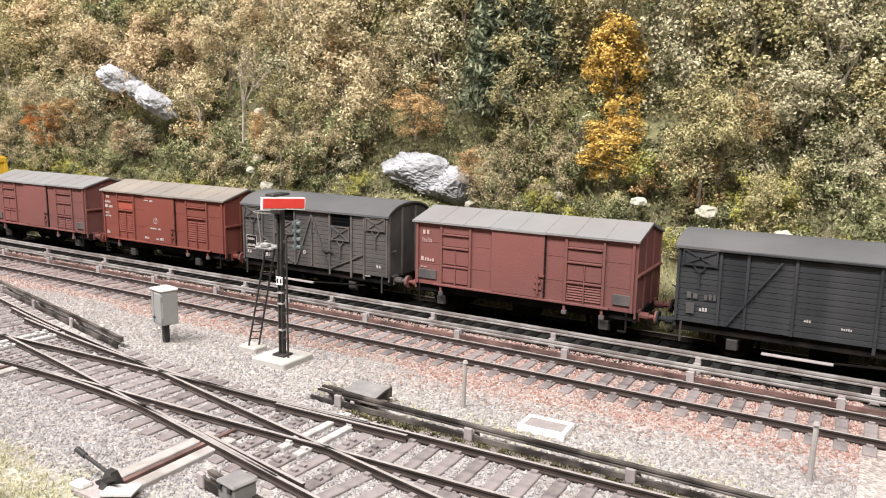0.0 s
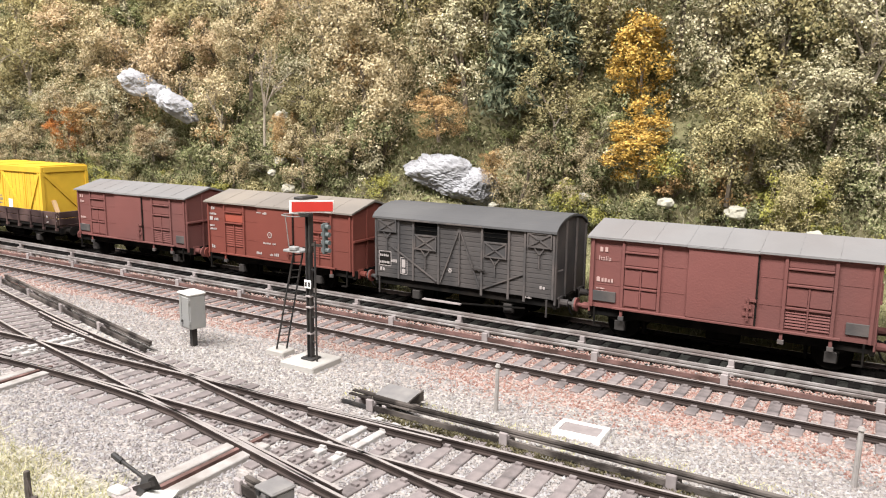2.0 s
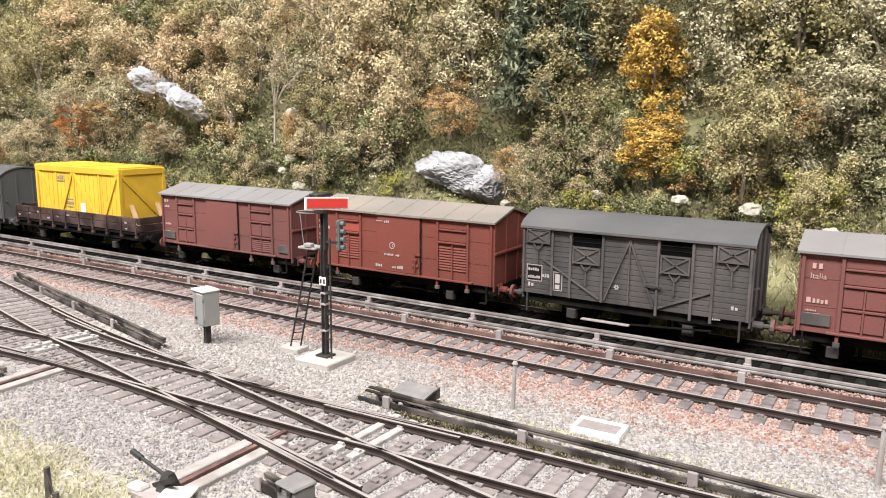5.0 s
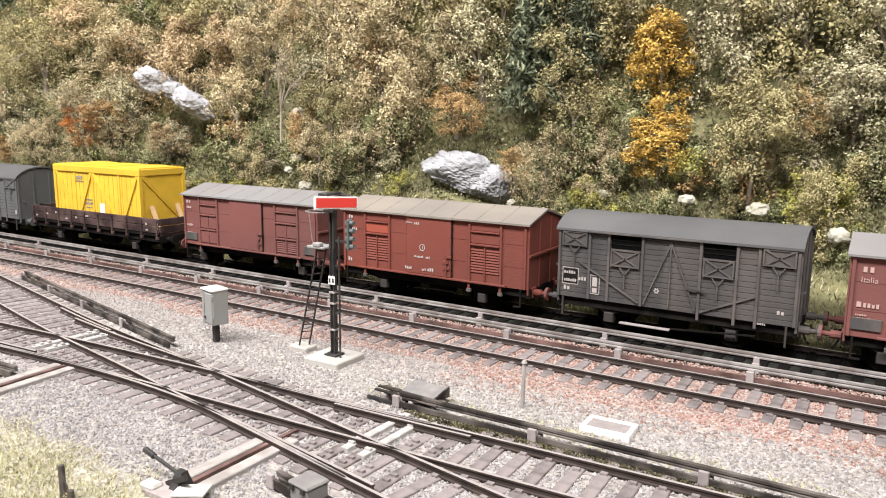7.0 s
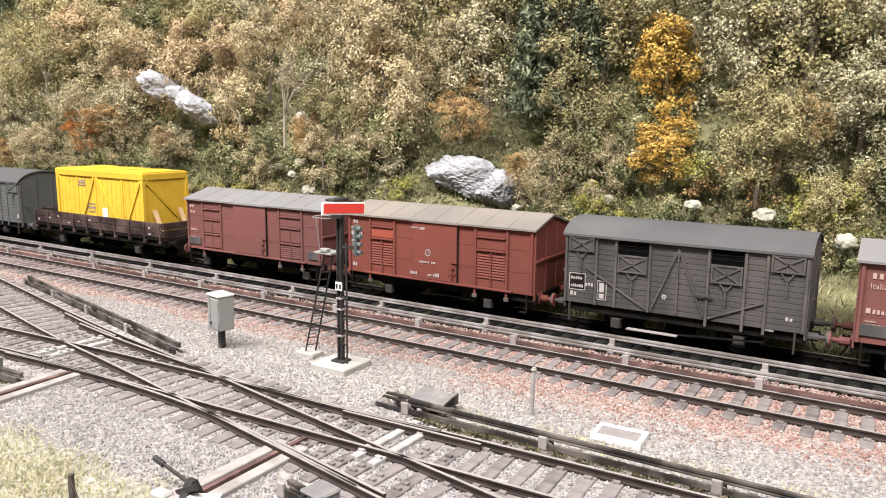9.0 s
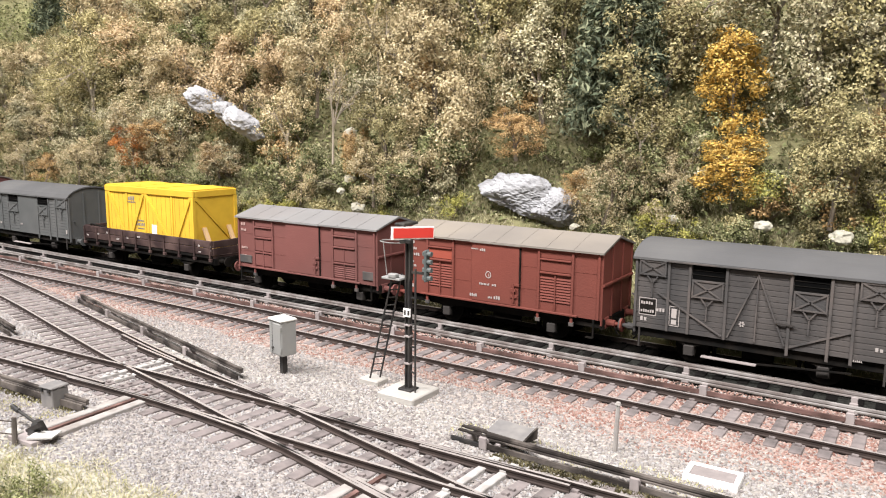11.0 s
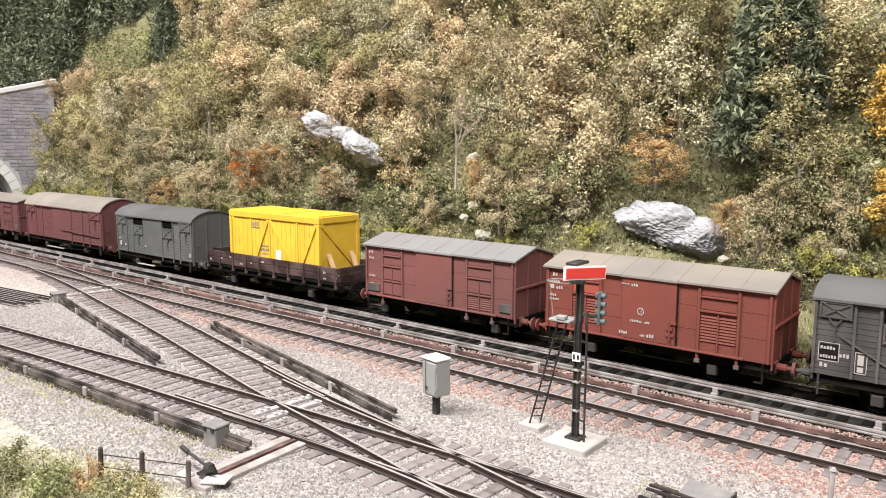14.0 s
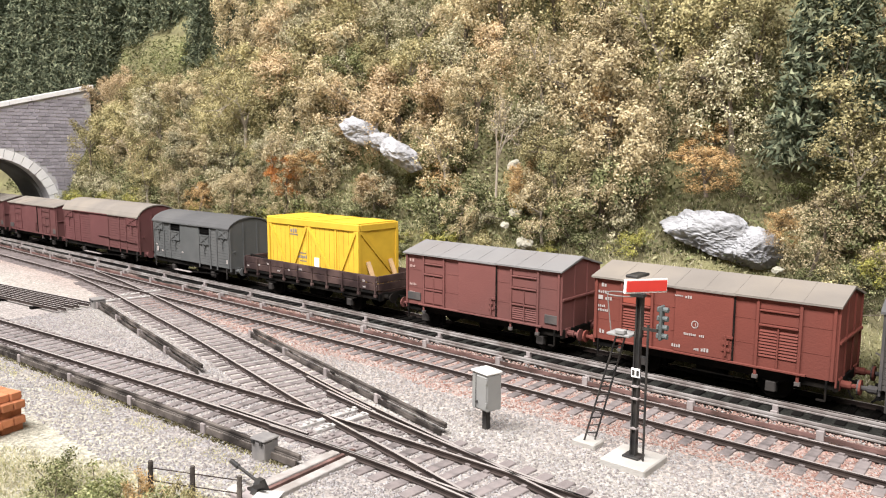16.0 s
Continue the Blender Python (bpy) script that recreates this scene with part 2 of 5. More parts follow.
def ground_material():
    m = bpy.data.materials.new("mixed_ballast_and_soil")
    m.use_nodes = True
    n, l = m.node_tree.nodes, m.node_tree.links
    b = n["Principled BSDF"]
    b.inputs["Roughness"].default_value = 0.95
    b.inputs["Specular IOR Level"].default_value = 0.05
    tc = n.new("ShaderNodeTexCoord")
    vor = n.new("ShaderNodeTexVoronoi")
    vor.inputs["Scale"].default_value = 950
    l.new(tc.outputs["Object"], vor.inputs["Vector"])
    sep = n.new("ShaderNodeSeparateXYZ")
    l.new(tc.outputs["Object"], sep.inputs[0])
    big = n.new("ShaderNodeTexNoise")
    big.inputs["Scale"].default_value, big.inputs["Detail"].default_value = 28, 6
    l.new(tc.outputs["Object"], big.inputs["Vector"])
    wob = n.new("ShaderNodeMath")
    wob.operation = "MULTIPLY_ADD"
    wob.inputs[1].default_value, wob.inputs[2].default_value = 0.05, -0.025
    l.new(big.outputs["Fac"], wob.inputs[0])
    yy = n.new("ShaderNodeMath")
    l.new(sep.outputs["Y"], yy.inputs[0]), l.new(wob.outputs[0], yy.inputs[1])
    ramp = n.new("ShaderNodeValToRGB")
    mr = n.new("ShaderNodeMapRange")
    mr.inputs["From Min"].default_value, mr.inputs["From Max"].default_value = 0.0, 0.32
    l.new(yy.outputs[0], mr.inputs["Value"]), l.new(mr.outputs[0], ramp.inputs[0])
    els = ramp.color_ramp.elements
    # The near-black stops paint the train's deep shade into the ground colour.
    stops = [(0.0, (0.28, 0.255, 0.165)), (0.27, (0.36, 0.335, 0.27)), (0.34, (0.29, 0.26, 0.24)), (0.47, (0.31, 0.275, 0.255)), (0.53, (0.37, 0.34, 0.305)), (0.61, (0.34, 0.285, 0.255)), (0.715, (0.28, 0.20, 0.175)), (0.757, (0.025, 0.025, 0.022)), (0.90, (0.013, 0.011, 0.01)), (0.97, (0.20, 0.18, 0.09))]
    while len(els) < len(stops):
        els.new(0.5)
    for i, (p, colour) in enumerate(stops):
        els[i].position, els[i].color = p, (*colour, 1)
    var = n.new("ShaderNodeMapRange")
    var.inputs["To Min"].default_value, var.inputs["To Max"].default_value = 0.55, 1.35
    bw = n.new("ShaderNodeRGBToBW")
    l.new(vor.outputs["Color"], bw.inputs[0]), l.new(bw.outputs[0], var.inputs["Value"])
    mul = n.new("ShaderNodeMix")
    mul.data_type, mul.blend_type = "RGBA", "MULTIPLY"
    mul.inputs[0].default_value = 1
    l.new(ramp.outputs[0], mul.inputs[6]), l.new(var.outputs[0], mul.inputs[7])
    l.new(mul.outputs[2], b.inputs["Base Color"])
    bp = n.new("ShaderNodeBump")
    bp.inputs["Strength"].default_value, bp.inputs["Distance"].default_value = 0.9, 0.0006
    l.new(vor.outputs["Distance"], bp.inputs["Height"]), l.new(bp.outputs["Normal"], b.inputs["Normal"])
    return m


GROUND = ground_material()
HILLSOIL = mat("brown_green_hill_soil", (0.13, 0.115, 0.065), 0.95, 0, 0.4, 90, 0.9, 900, dirt=(0.24, 0.23, 0.11), dirt_amount=0.7)

# ---------- mesh helpers, in millimetres ----------
def link(name, me, parent=None, label=""):
    ob = new(name, me)
    if parent:
        ob.parent = parent
    return tagged(ob, label)


def mesh_of(name, bm, *mats):
    bmesh.ops.scale(bm, vec=(MM, MM, MM), verts=bm.verts)
    me = bpy.data.meshes.new(name)
    bm.to_mesh(me)
    bm.free()
    for m in mats:
        me.materials.append(m)
    return me


def part(name, bm, material, parent, label=""):
    return link(name, mesh_of(name, bm, material), parent, label)


def raw(name, verts, faces, material, smooth=False):
    me = bpy.data.meshes.new(name)
    me.from_pydata((np.asarray(verts, float) * MM).tolist(), [], faces)
    me.materials.append(material)
    if smooth:
        me.polygons.foreach_set("use_smooth", [True] * len(me.polygons))
    return me


def thing(name, x, y, z, label, category, group="", rz=0.0):
    ob = new(name)
    ob.empty_display_size = 0.005
    ob.matrix_basis = pose(x * MM, y * MM, z * MM, 0, 0, rz)
    return tagged(ob, label, category, group)


def box(x0, x1, y0, y1, z0, z1, bevel=0.0, bm=None):
    bm = bm or bmesh.new()
    made = bmesh.ops.create_cube(bm, size=1)["verts"]
    bmesh.ops.scale(bm, vec=(x1 - x0, y1 - y0, z1 - z0), verts=made)
    bmesh.ops.translate(bm, vec=((x0 + x1) / 2, (y0 + y1) / 2, (z0 + z1) / 2), verts=made)
    if bevel:
        edges = list({e for v in made for e in v.link_edges})
        bmesh.ops.bevel(bm, geom=edges, offset=bevel, segments=1, affect="EDGES")
    return bm


def rod(p, q, r, sides=8, r2=None, bm=None):
    bm = bm or bmesh.new()
    p, q = Vector(p), Vector(q)
    d = q - p
    m = Matrix.Translation((p + q) / 2) @ d.to_track_quat("Z", "Y").to_matrix().to_4x4()
    bmesh.ops.create_cone(bm, cap_ends=True, segments=sides, radius1=r, radius2=r if r2 is None else r2, depth=d.length, matrix=m)
    return bm


def bar(p, q, w, h, bm=None):
    """A flat bar of width w and thickness h from p to q."""
    bm = bm or bmesh.new()
    p, q = Vector(p), Vector(q)
    d = q - p
    m = Matrix.Translation((p + q) / 2) @ d.to_track_quat("X", "Z").to_matrix().to_4x4() @ Matrix.Diagonal((d.length, w, h, 1))
    bmesh.ops.create_cube(bm, size=1, matrix=m)
    return bm


def extrude_x(profile, x0, x1, bm=None):
    """A closed (y, z) profile drawn out along x."""
    bm = bm or bmesh.new()
    a = [bm.verts.new((x0, y, z)) for y, z in profile]
    b = [bm.verts.new((x1, y, z)) for y, z in profile]
    k = len(profile)
    for i in range(k):
        bm.faces.new((a[i], a[(i + 1) % k], b[(i + 1) % k], b[i]))
    bm.faces.new(a[::-1]), bm.faces.new(b)
    bmesh.ops.recalc_face_normals(bm, faces=bm.faces)
    return bm


def sweep(points, profile, name, mats, pick=None):
    """A closed (across, up) profile swept along a level polyline."""
    pts = [Vector(p) for p in points]
    bm, rings = bmesh.new(), []
    for i, p in enumerate(pts):
        t = (pts[min(i + 1, len(pts) - 1)] - pts[max(i - 1, 0)]).normalized()
        side = Vector((-t.y, t.x, 0))
        rings.append([bm.verts.new(p + side * a + Vector((0, 0, h))) for a, h in profile])
    k = len(profile)
    for r, s in zip(rings, rings[1:]):
        for j in range(k):
            fc = bm.faces.new((r[j], r[(j + 1) % k], s[(j + 1) % k], s[j]))
            fc.material_index = 1 if pick and j in pick else 0
    bm.faces.new(rings[0][::-1]), bm.faces.new(rings[-1])
    bmesh.ops.recalc_face_normals(bm, faces=bm.faces)
    return mesh_of(name, bm, *mats)


RAILFORM = [(-0.6, 0), (0.6, 0), (0.6, 0.25), (0.2, 0.45), (0.2, 1.25), (0.4, 1.4), (0.4, 1.85), (-0.4, 1.85), (-0.4, 1.4), (-0.2, 1.25), (-0.2, 0.45), (-0.6, 0.25)]


def smoothline(knots, step=8.0):
    """A smooth (x, y) line through knots, sampled at even steps of x."""
    xs = np.array([k[0] for k in knots], float)
    ys = np.array([k[1] for k in knots], float)
    x = np.arange(xs[0], xs[-1] + 0.1, step)
    d = np.gradient(ys, xs)
    i = np.clip(np.searchsorted(xs, x, "right") - 1, 0, len(xs) - 2)
    h = xs[i + 1] - xs[i]
    t = (x - xs[i]) / h
    y = (2 * t**3 - 3 * t**2 + 1) * ys[i] + (t**3 - 2 * t**2 + t) * h * d[i] + (-2 * t**3 + 3 * t**2) * ys[i + 1] + (t**3 - t**2) * h * d[i + 1]
    return list(zip(x.tolist(), y.tolist()))


def offset_line(line, d):
    out = []
    for i, (x, y) in enumerate(line):
        x0, y0 = line[max(i - 1, 0)]
        x1, y1 = line[min(i + 1, len(line) - 1)]
        s = math.hypot(x1 - x0, y1 - y0)
        out.append((x - (y1 - y0) / s * d, y + (x1 - x0) / s * d))
    return out


def ytrack(line, x):
    return float(np.interp(x, [p[0] for p in line], [p[1] for p in line]))


LINE1 = smoothline([(-1000, 262), (-500, 264), (-100, 264), (260, 264)])
LINE2 = smoothline([(-1000, 222), (-760, 219), (-560, 217), (-300, 217), (-100, 216.5), (260, 217)])
LINEF = smoothline([(-1000, 62), (-700, 93), (-422, 121), (-300, 132.5), (-200, 139), (-131, 141.5), (-57, 144), (60, 147), (260, 150)])
LINED = smoothline([(-590, 217), (-500, 204), (-455, 195.5), (-359, 177), (-297, 163.5), (-257, 155), (-200, 145), (-140, 133.5), (-111, 128), (-68, 120), (0, 108), (120, 84)])
GAUGE = 16.5

# ---------- ground and hill ----------
def hill_height(x, y):
    base = float(np.interp(y, [280, 286, 292, 304, 318, 334, 360, 400, 470, 560, 900], [-1, 5, 9, 24, 44, 78, 128, 195, 290, 370, 640]))
    return base + 5 * noise.noise(Vector((x / 45, y / 30, 3.1))) * min(1, max(0, (y - 284) / 20))


def build_ground():
    bm = bmesh.new()
    bmesh.ops.create_grid(bm, x_segments=60, y_segments=40, size=0.5)
    bmesh.ops.scale(bm, vec=(6000, 4000, 1), verts=bm.verts)
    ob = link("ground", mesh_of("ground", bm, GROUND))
    tagged(ob, "layout board covered in cream, pink and grey model ballast", "ground", kind="structure")
    bm = bmesh.new()
    xs = np.concatenate([np.arange(-2300, -1300, 60.0), np.arange(-1300, 420, 14.0)])
    ys = np.array([279.5, 282, 284, 288, 292, 298, 304, 311, 318, 326, 334, 346, 360, 378, 400, 430, 470, 510, 560, 700, 900], float)
    grid = [[bm.verts.new((x, y, hill_height(x, y))) for y in ys] for x in xs]
    for a, b in zip(grid, grid[1:]):
        for j in range(len(ys) - 1):
            bm.faces.new((a[j], b[j], b[j + 1], a[j + 1])).smooth = True
    bmesh.ops.recalc_face_normals(bm, faces=bm.faces)
    ob = link("ground_hillside", mesh_of("hillside", bm, HILLSOIL))
    tagged(ob, "steep wooded model hillside of brown and green soil", "hillside", kind="structure")


build_ground()

# ---------- tunnel mouth ----------
PX, PY, PZ, PR = -846.0, 247.0, 24.0, 54.0


def build_portal():
    top = lambda y: 110 + (y - 200) * 0.25
    for_inner, bm = [], bmesh.new()
    arc = [math.pi - math.pi * i / 28 for i in range(29)]
    inner = [(PY - PR, 0)] + [(PY + PR * math.cos(a), PZ + PR * math.sin(a)) for a in arc] + [(PY + PR, 0)]
    n = len(inner)
    outer = [(130.0, 0.0)] + [(130 + (345 - 130) * i / (n - 3), top(130 + (345 - 130) * i / (n - 3))) for i in range(n - 2)] + [(345.0, 0.0)]
    rows = [[bm.verts.new((x, y, z)) for y, z in line] for x, line in ((PX, inner), (PX, outer), (PX - 14, outer), (PX - 14, inner))]
    for r, s in zip(rows, rows[1:] + rows[:1]):
        for i in range(n - 1):
            bm.faces.new((r[i], r[i + 1], s[i + 1], s[i]))
    bmesh.ops.recalc_face_normals(bm, faces=bm.faces)
    wall = link("wall_tunnel_mouth", mesh_of("wall_tunnel_mouth", bm, MORTAR))
    tagged(wall, "purple-grey coursed stone tunnel front with a pale arch", "tunnel portal", kind="structure")
    bm = bmesh.new()
    rows = [[bm.verts.new((x, y, z)) for y, z in inner] for x in (PX - 14, PX - 62)]
    for i in range(n - 1):
        bm.faces.new((rows[0][i], rows[0][i + 1], rows[1][i + 1], rows[1][i]))
    ob = part("lining", bm, LINING, wall, "dark tunnel lining")
    ob.modifiers.new("thick", "SOLIDIFY").thickness = 0.003
    bm = bmesh.new()
    for i in range(11):
        y0, y1 = 128 + 20 * i, 128 + 20 * (i + 1) - 0.4
        vs = [bm.verts.new((x, y, top(y) + h)) for x in (PX + 2.5, PX - 16) for y, h in ((y0, 0), (y1, 0), (y1, 4), (y0, 4))]
        for q in ((0, 1, 2, 3), (7, 6, 5, 4), (0, 4, 5, 1), (3, 2, 6, 7), (0, 3, 7, 4), (1, 5, 6, 2)):
            bm.faces.new([vs[k] for k in q])
    bmesh.ops.recalc_face_normals(bm, faces=bm.faces)
    part("coping", bm, RINGSTONE, wall, "white stone coping course")
    return wall, top


PORTAL, PORTAL_TOP = build_portal()


def backdrop_board():
    """The plain board that ends the layout behind the short tunnel."""
    bm = box(-1090, -1078, 40, 330, -2, 100, 0.5)
    tagged(link("backdrop", mesh_of("backdrop", bm, BACKBOARD)), "plain pale grey board seen through the tunnel", "backdrop", kind="structure")


backdrop_board()

# ---------- railway tracks ----------
def build_track(name, line, label, x0=-2000.0, x1=2000.0):
    ob = thing(name, 0, 0, 0, label, "railway track", "tracks")
    seg = [p for p in line if x0 <= p[0] <= x1]
    for side in (-1, 1):
        pts = [(x, y, 0.5) for x, y in offset_line(seg, side * GAUGE / 2)]
        link("rail", sweep(pts, RAILFORM, "rail", (RUST, STEEL), (6,)), ob)
    return ob


TRACK1 = build_track("railway_track", LINE1, "main track under the goods wagons, its shade coloured into the sleepers")
TRACK2 = build_track("railway_track", LINE2, "rusty main track on pinkish ballast beside the train")
TRACKF = build_track("railway_track", LINEF, "rusty siding track leading into the double slip")
TRACKD = build_track("railway_track", LINED, "rusty connecting track crossing the siding in a double slip")


def slip_rails():
    """Curved slip rails, blades and guard rails of the crossing."""
    far = [(-262, 160.5), (-232, 156), (-203, 152.6), (-175, 149.9), (-150, 148.9), (-125, 149.3), (-100, 150.6)]
    near = [(-250, 127.2), (-220, 129.4), (-190, 130.2), (-165, 129.0), (-140, 126.0), (-118, 121.6), (-95, 116.6)]
    for knots in (far, near):
        line = smoothline(knots, 6.0)
        link("slip_rail", sweep([(x, y, 0.5) for x, y in line], RAILFORM, "slip_rail", (RUST, STEEL), (6,)), TRACKD)
    for line, d, xa, xb in ((LINEF, -6.4, -278, -236), (LINED, 6.4, -282, -238), (LINEF, 6.4, -128, -88), (LINED, -6.4, -128, -92)):
        pts = [(x, y, 0.5) for x, y in offset_line([(x, ytrack(line, x)) for x in np.linspace(xa, xb, 9)], d)]
        link("guard_rail", sweep(pts, RAILFORM, "guard_rail", (RUST, STEEL), (6,)), TRACKD)


slip_rails()

# ---------- side conductor rails on chairs ----------
def conductor(name, pts, label, board, board_off, top=4.4, spacing=37.0, cover=None, tall=1.9):
    """A conductor rail with its protecting board on support chairs."""
    ob = thing(name, 0, 0, 0, label, "conductor rail", "conductor rails")
    link("conductor", sweep([(x, y, top - 1.5) for x, y in pts], [(-0.55, 0), (0.55, 0), (0.55, 0.4), (0.3, 0.6), (0.55, 0.9), (0.55, 1.5), (-0.55, 1.5), (-0.55, 0.9), (-0.3, 0.6), (-0.55, 0.4)], "conductor", (cover or CONDUCTOR,)), ob)
    bl = offset_line(pts, board_off)
    link("board", sweep([(x, y, 0.7) for x, y in bl], [(-0.3, 0), (0.3, 0), (0.3, tall), (-0.3, tall)], "board", (board,)), ob)
    bm = box(-1.5, 1.5, -1.5, 1.5, 0, 1.6, 0.2)
    box(-0.9, 0.9, -0.8, 0.8, 1.5, top - 1.2, 0.15, bm)
    box(-1.1, 1.1, board_off - 0.7 if board_off < 0 else board_off - 0.2, board_off + 0.2 if board_off < 0 else board_off + 0.7, 0.4, 3.6, 0.15, bm)
    me = mesh_of("chair", bm, CHAIR)
    length, last = 0.0, -1e9
    for (x0, y0), (x1, y1) in zip(pts, pts[1:]):
        length += math.hypot(x1 - x0, y1 - y0)
        if length - last >= spacing:
            last = length
            c = link("support_chair", me, ob)
            c.matrix_basis = pose(x0 * MM, y0 * MM, 0, 0, 0, math.degrees(math.atan2(y1 - y0, x1 - x0)))
    return ob


straight = lambda xa, ya, xb, yb, k=24: [(xa + (xb - xa) * i / k, ya + (yb - ya) * i / k) for i in range(k + 1)]
conductor("conductor_rail", offset_line(LINE1, -22.5), "grey conductor rail with light weathering along the wagons", BOARD_DARK, -1.3, 6.4, 44)
conductor("conductor_rail", offset_line(LINE2, 16.5), "grey conductor rail with red-brown board between the main tracks", BOARD, -1.9, 5.0, 37, None, 1.3)
conductor("conductor_rail", straight(-116, 160.5, 200, 159.5), "black weathered conductor rail ending at a cover box", BOARD_DARK, -1.7, 3.9, 37, BOARD_DARK, 1.3)
conductor("conductor_rail", straight(-466, 174.5, -318, 145.5), "black weathered conductor rail beside the connecting track", BOARD_DARK, -1.7, 4.0, 36, BOARD_DARK, 1.4)
conductor("conductor_rail", straight(-352, 193.0, -207, 160.5), "grey-brown conductor rail beyond the connecting track", BOARD_DARK, -1.7, 4.0, 36, BOARD_DARK, 1.4)
conductor("conductor_rail", straight(-1000, 46, -420, 105, 40)[:-1] + straight(-420, 105, -222, 117), "black conductor rail along the siding", BOARD_DARK, -1.7, 3.6, 37, BOARD_DARK)
conductor("conductor_rail", straight(-112, 110.5, 60, 78), "black conductor rail along the near track", BOARD_DARK, -1.7, 3.6, 37, BOARD_DARK)


def end_box(x, y, w, d, h, rz, label):
    ob = thing("cover_box", x, y, 0, label, "cover box", "cover boxes", rz)
    part("casing", box(-w / 2, w / 2, -d / 2, d / 2, 0, h - 0.8, 0.25), GREYBOX, ob)
    part("lid", box(-w / 2 - 0.3, w / 2 + 0.3, -d / 2 - 0.3, d / 2 + 0.3, h - 0.8, h, 0.3), GREYBOX, ob)
    for s in (-1, 1):
        part("hinge", box(s * w * 0.3 - 0.5, s * w * 0.3 + 0.5, -d / 2 - 0.5, -d / 2, h - 1.6, h - 0.6), BLACK, ob)


end_box(-234.5, 114.5, 5.4, 5.2, 6.6, 6, "grey square cover box beside the siding")
end_box(-99.5, 106, 5.4, 5.2, 7.0, -10, "dark grey square cover box beside the near track")
end_box(-471, 175, 7.5, 6.5, 5.2, -11, "small grey cover box at a conductor rail end")


def wedge_box():
    ob = thing("cable_cover", -112, 164, 0, "dark grey sloping cover at the end of the conductor rail", "cable cover", rz=-3)
    part("hood", extrude_x([(-1.0, 2.6), (5.6, 3.9), (5.6, 4.3), (-1.0, 3.0)], -6, 5), GREYBOX, ob, "dusty sloping cover plate")
    part("end_plate", extrude_x([(-0.8, 2.4), (6.0, 1.6), (6.0, 4.6), (-0.8, 3.1)], 5, 5.5), BOARD_DARK, ob)
    for x in (-10, -5.5, -1):
        part("bracket", box(x, x + 1.4, -4.2, 1.4, 0, 2.2, 0.2), CHAIR, ob)
    for y, z in ((-3.6, 2.6), (-2.0, 3.0), (0.4, 2.2)):
        part("plate", bar((-13, y + 0.6, z), (8, y, z + 0.2), 1.1, 0.4), BOARD_DARK, ob)
    part("cable", bar((-14, -5.0, 0.9), (2, -5.0, 0.9), 0.8, 0.8), BLACK, ob)


wedge_box()

# ---------- goods wagons ----------
YC = 264.0
WAGONS = []


def wheel_mesh():
    bm = bmesh.new()
    bmesh.ops.create_cone(bm, cap_ends=True, segments=24, radius1=5.4, radius2=5.4, depth=1.7, matrix=Matrix.Rotation(math.pi / 2, 4, "X"))
    bmesh.ops.create_cone(bm, cap_ends=True, segments=20, radius1=5.9, radius2=5.9, depth=0.5, matrix=Matrix.Translation((0, 0.85, 0)) @ Matrix.Rotation(math.pi / 2, 4, "X"))
    bmesh.ops.create_cone(bm, cap_ends=True, segments=12, radius1=1.6, radius2=1.6, depth=2.6, matrix=Matrix.Rotation(math.pi / 2, 4, "X"))
    return mesh_of("wheel", bm, FRAME)


WHEEL = wheel_mesh()


def buffer_mesh(material):
    bm = rod((0, 0, 0), (3.2, 0, 0), 1.35, 10)
    rod((3.2, 0, 0), (5.4, 0, 0), 0.8, 10, None, bm)
    rod((5.4, 0, 0), (6.0, 0, 0), 2.5, 14, None, bm)
    box(-0.5, 0.2, -2, 2, -2, 2, 0.2, bm)
    return mesh_of("buffer", bm, material)


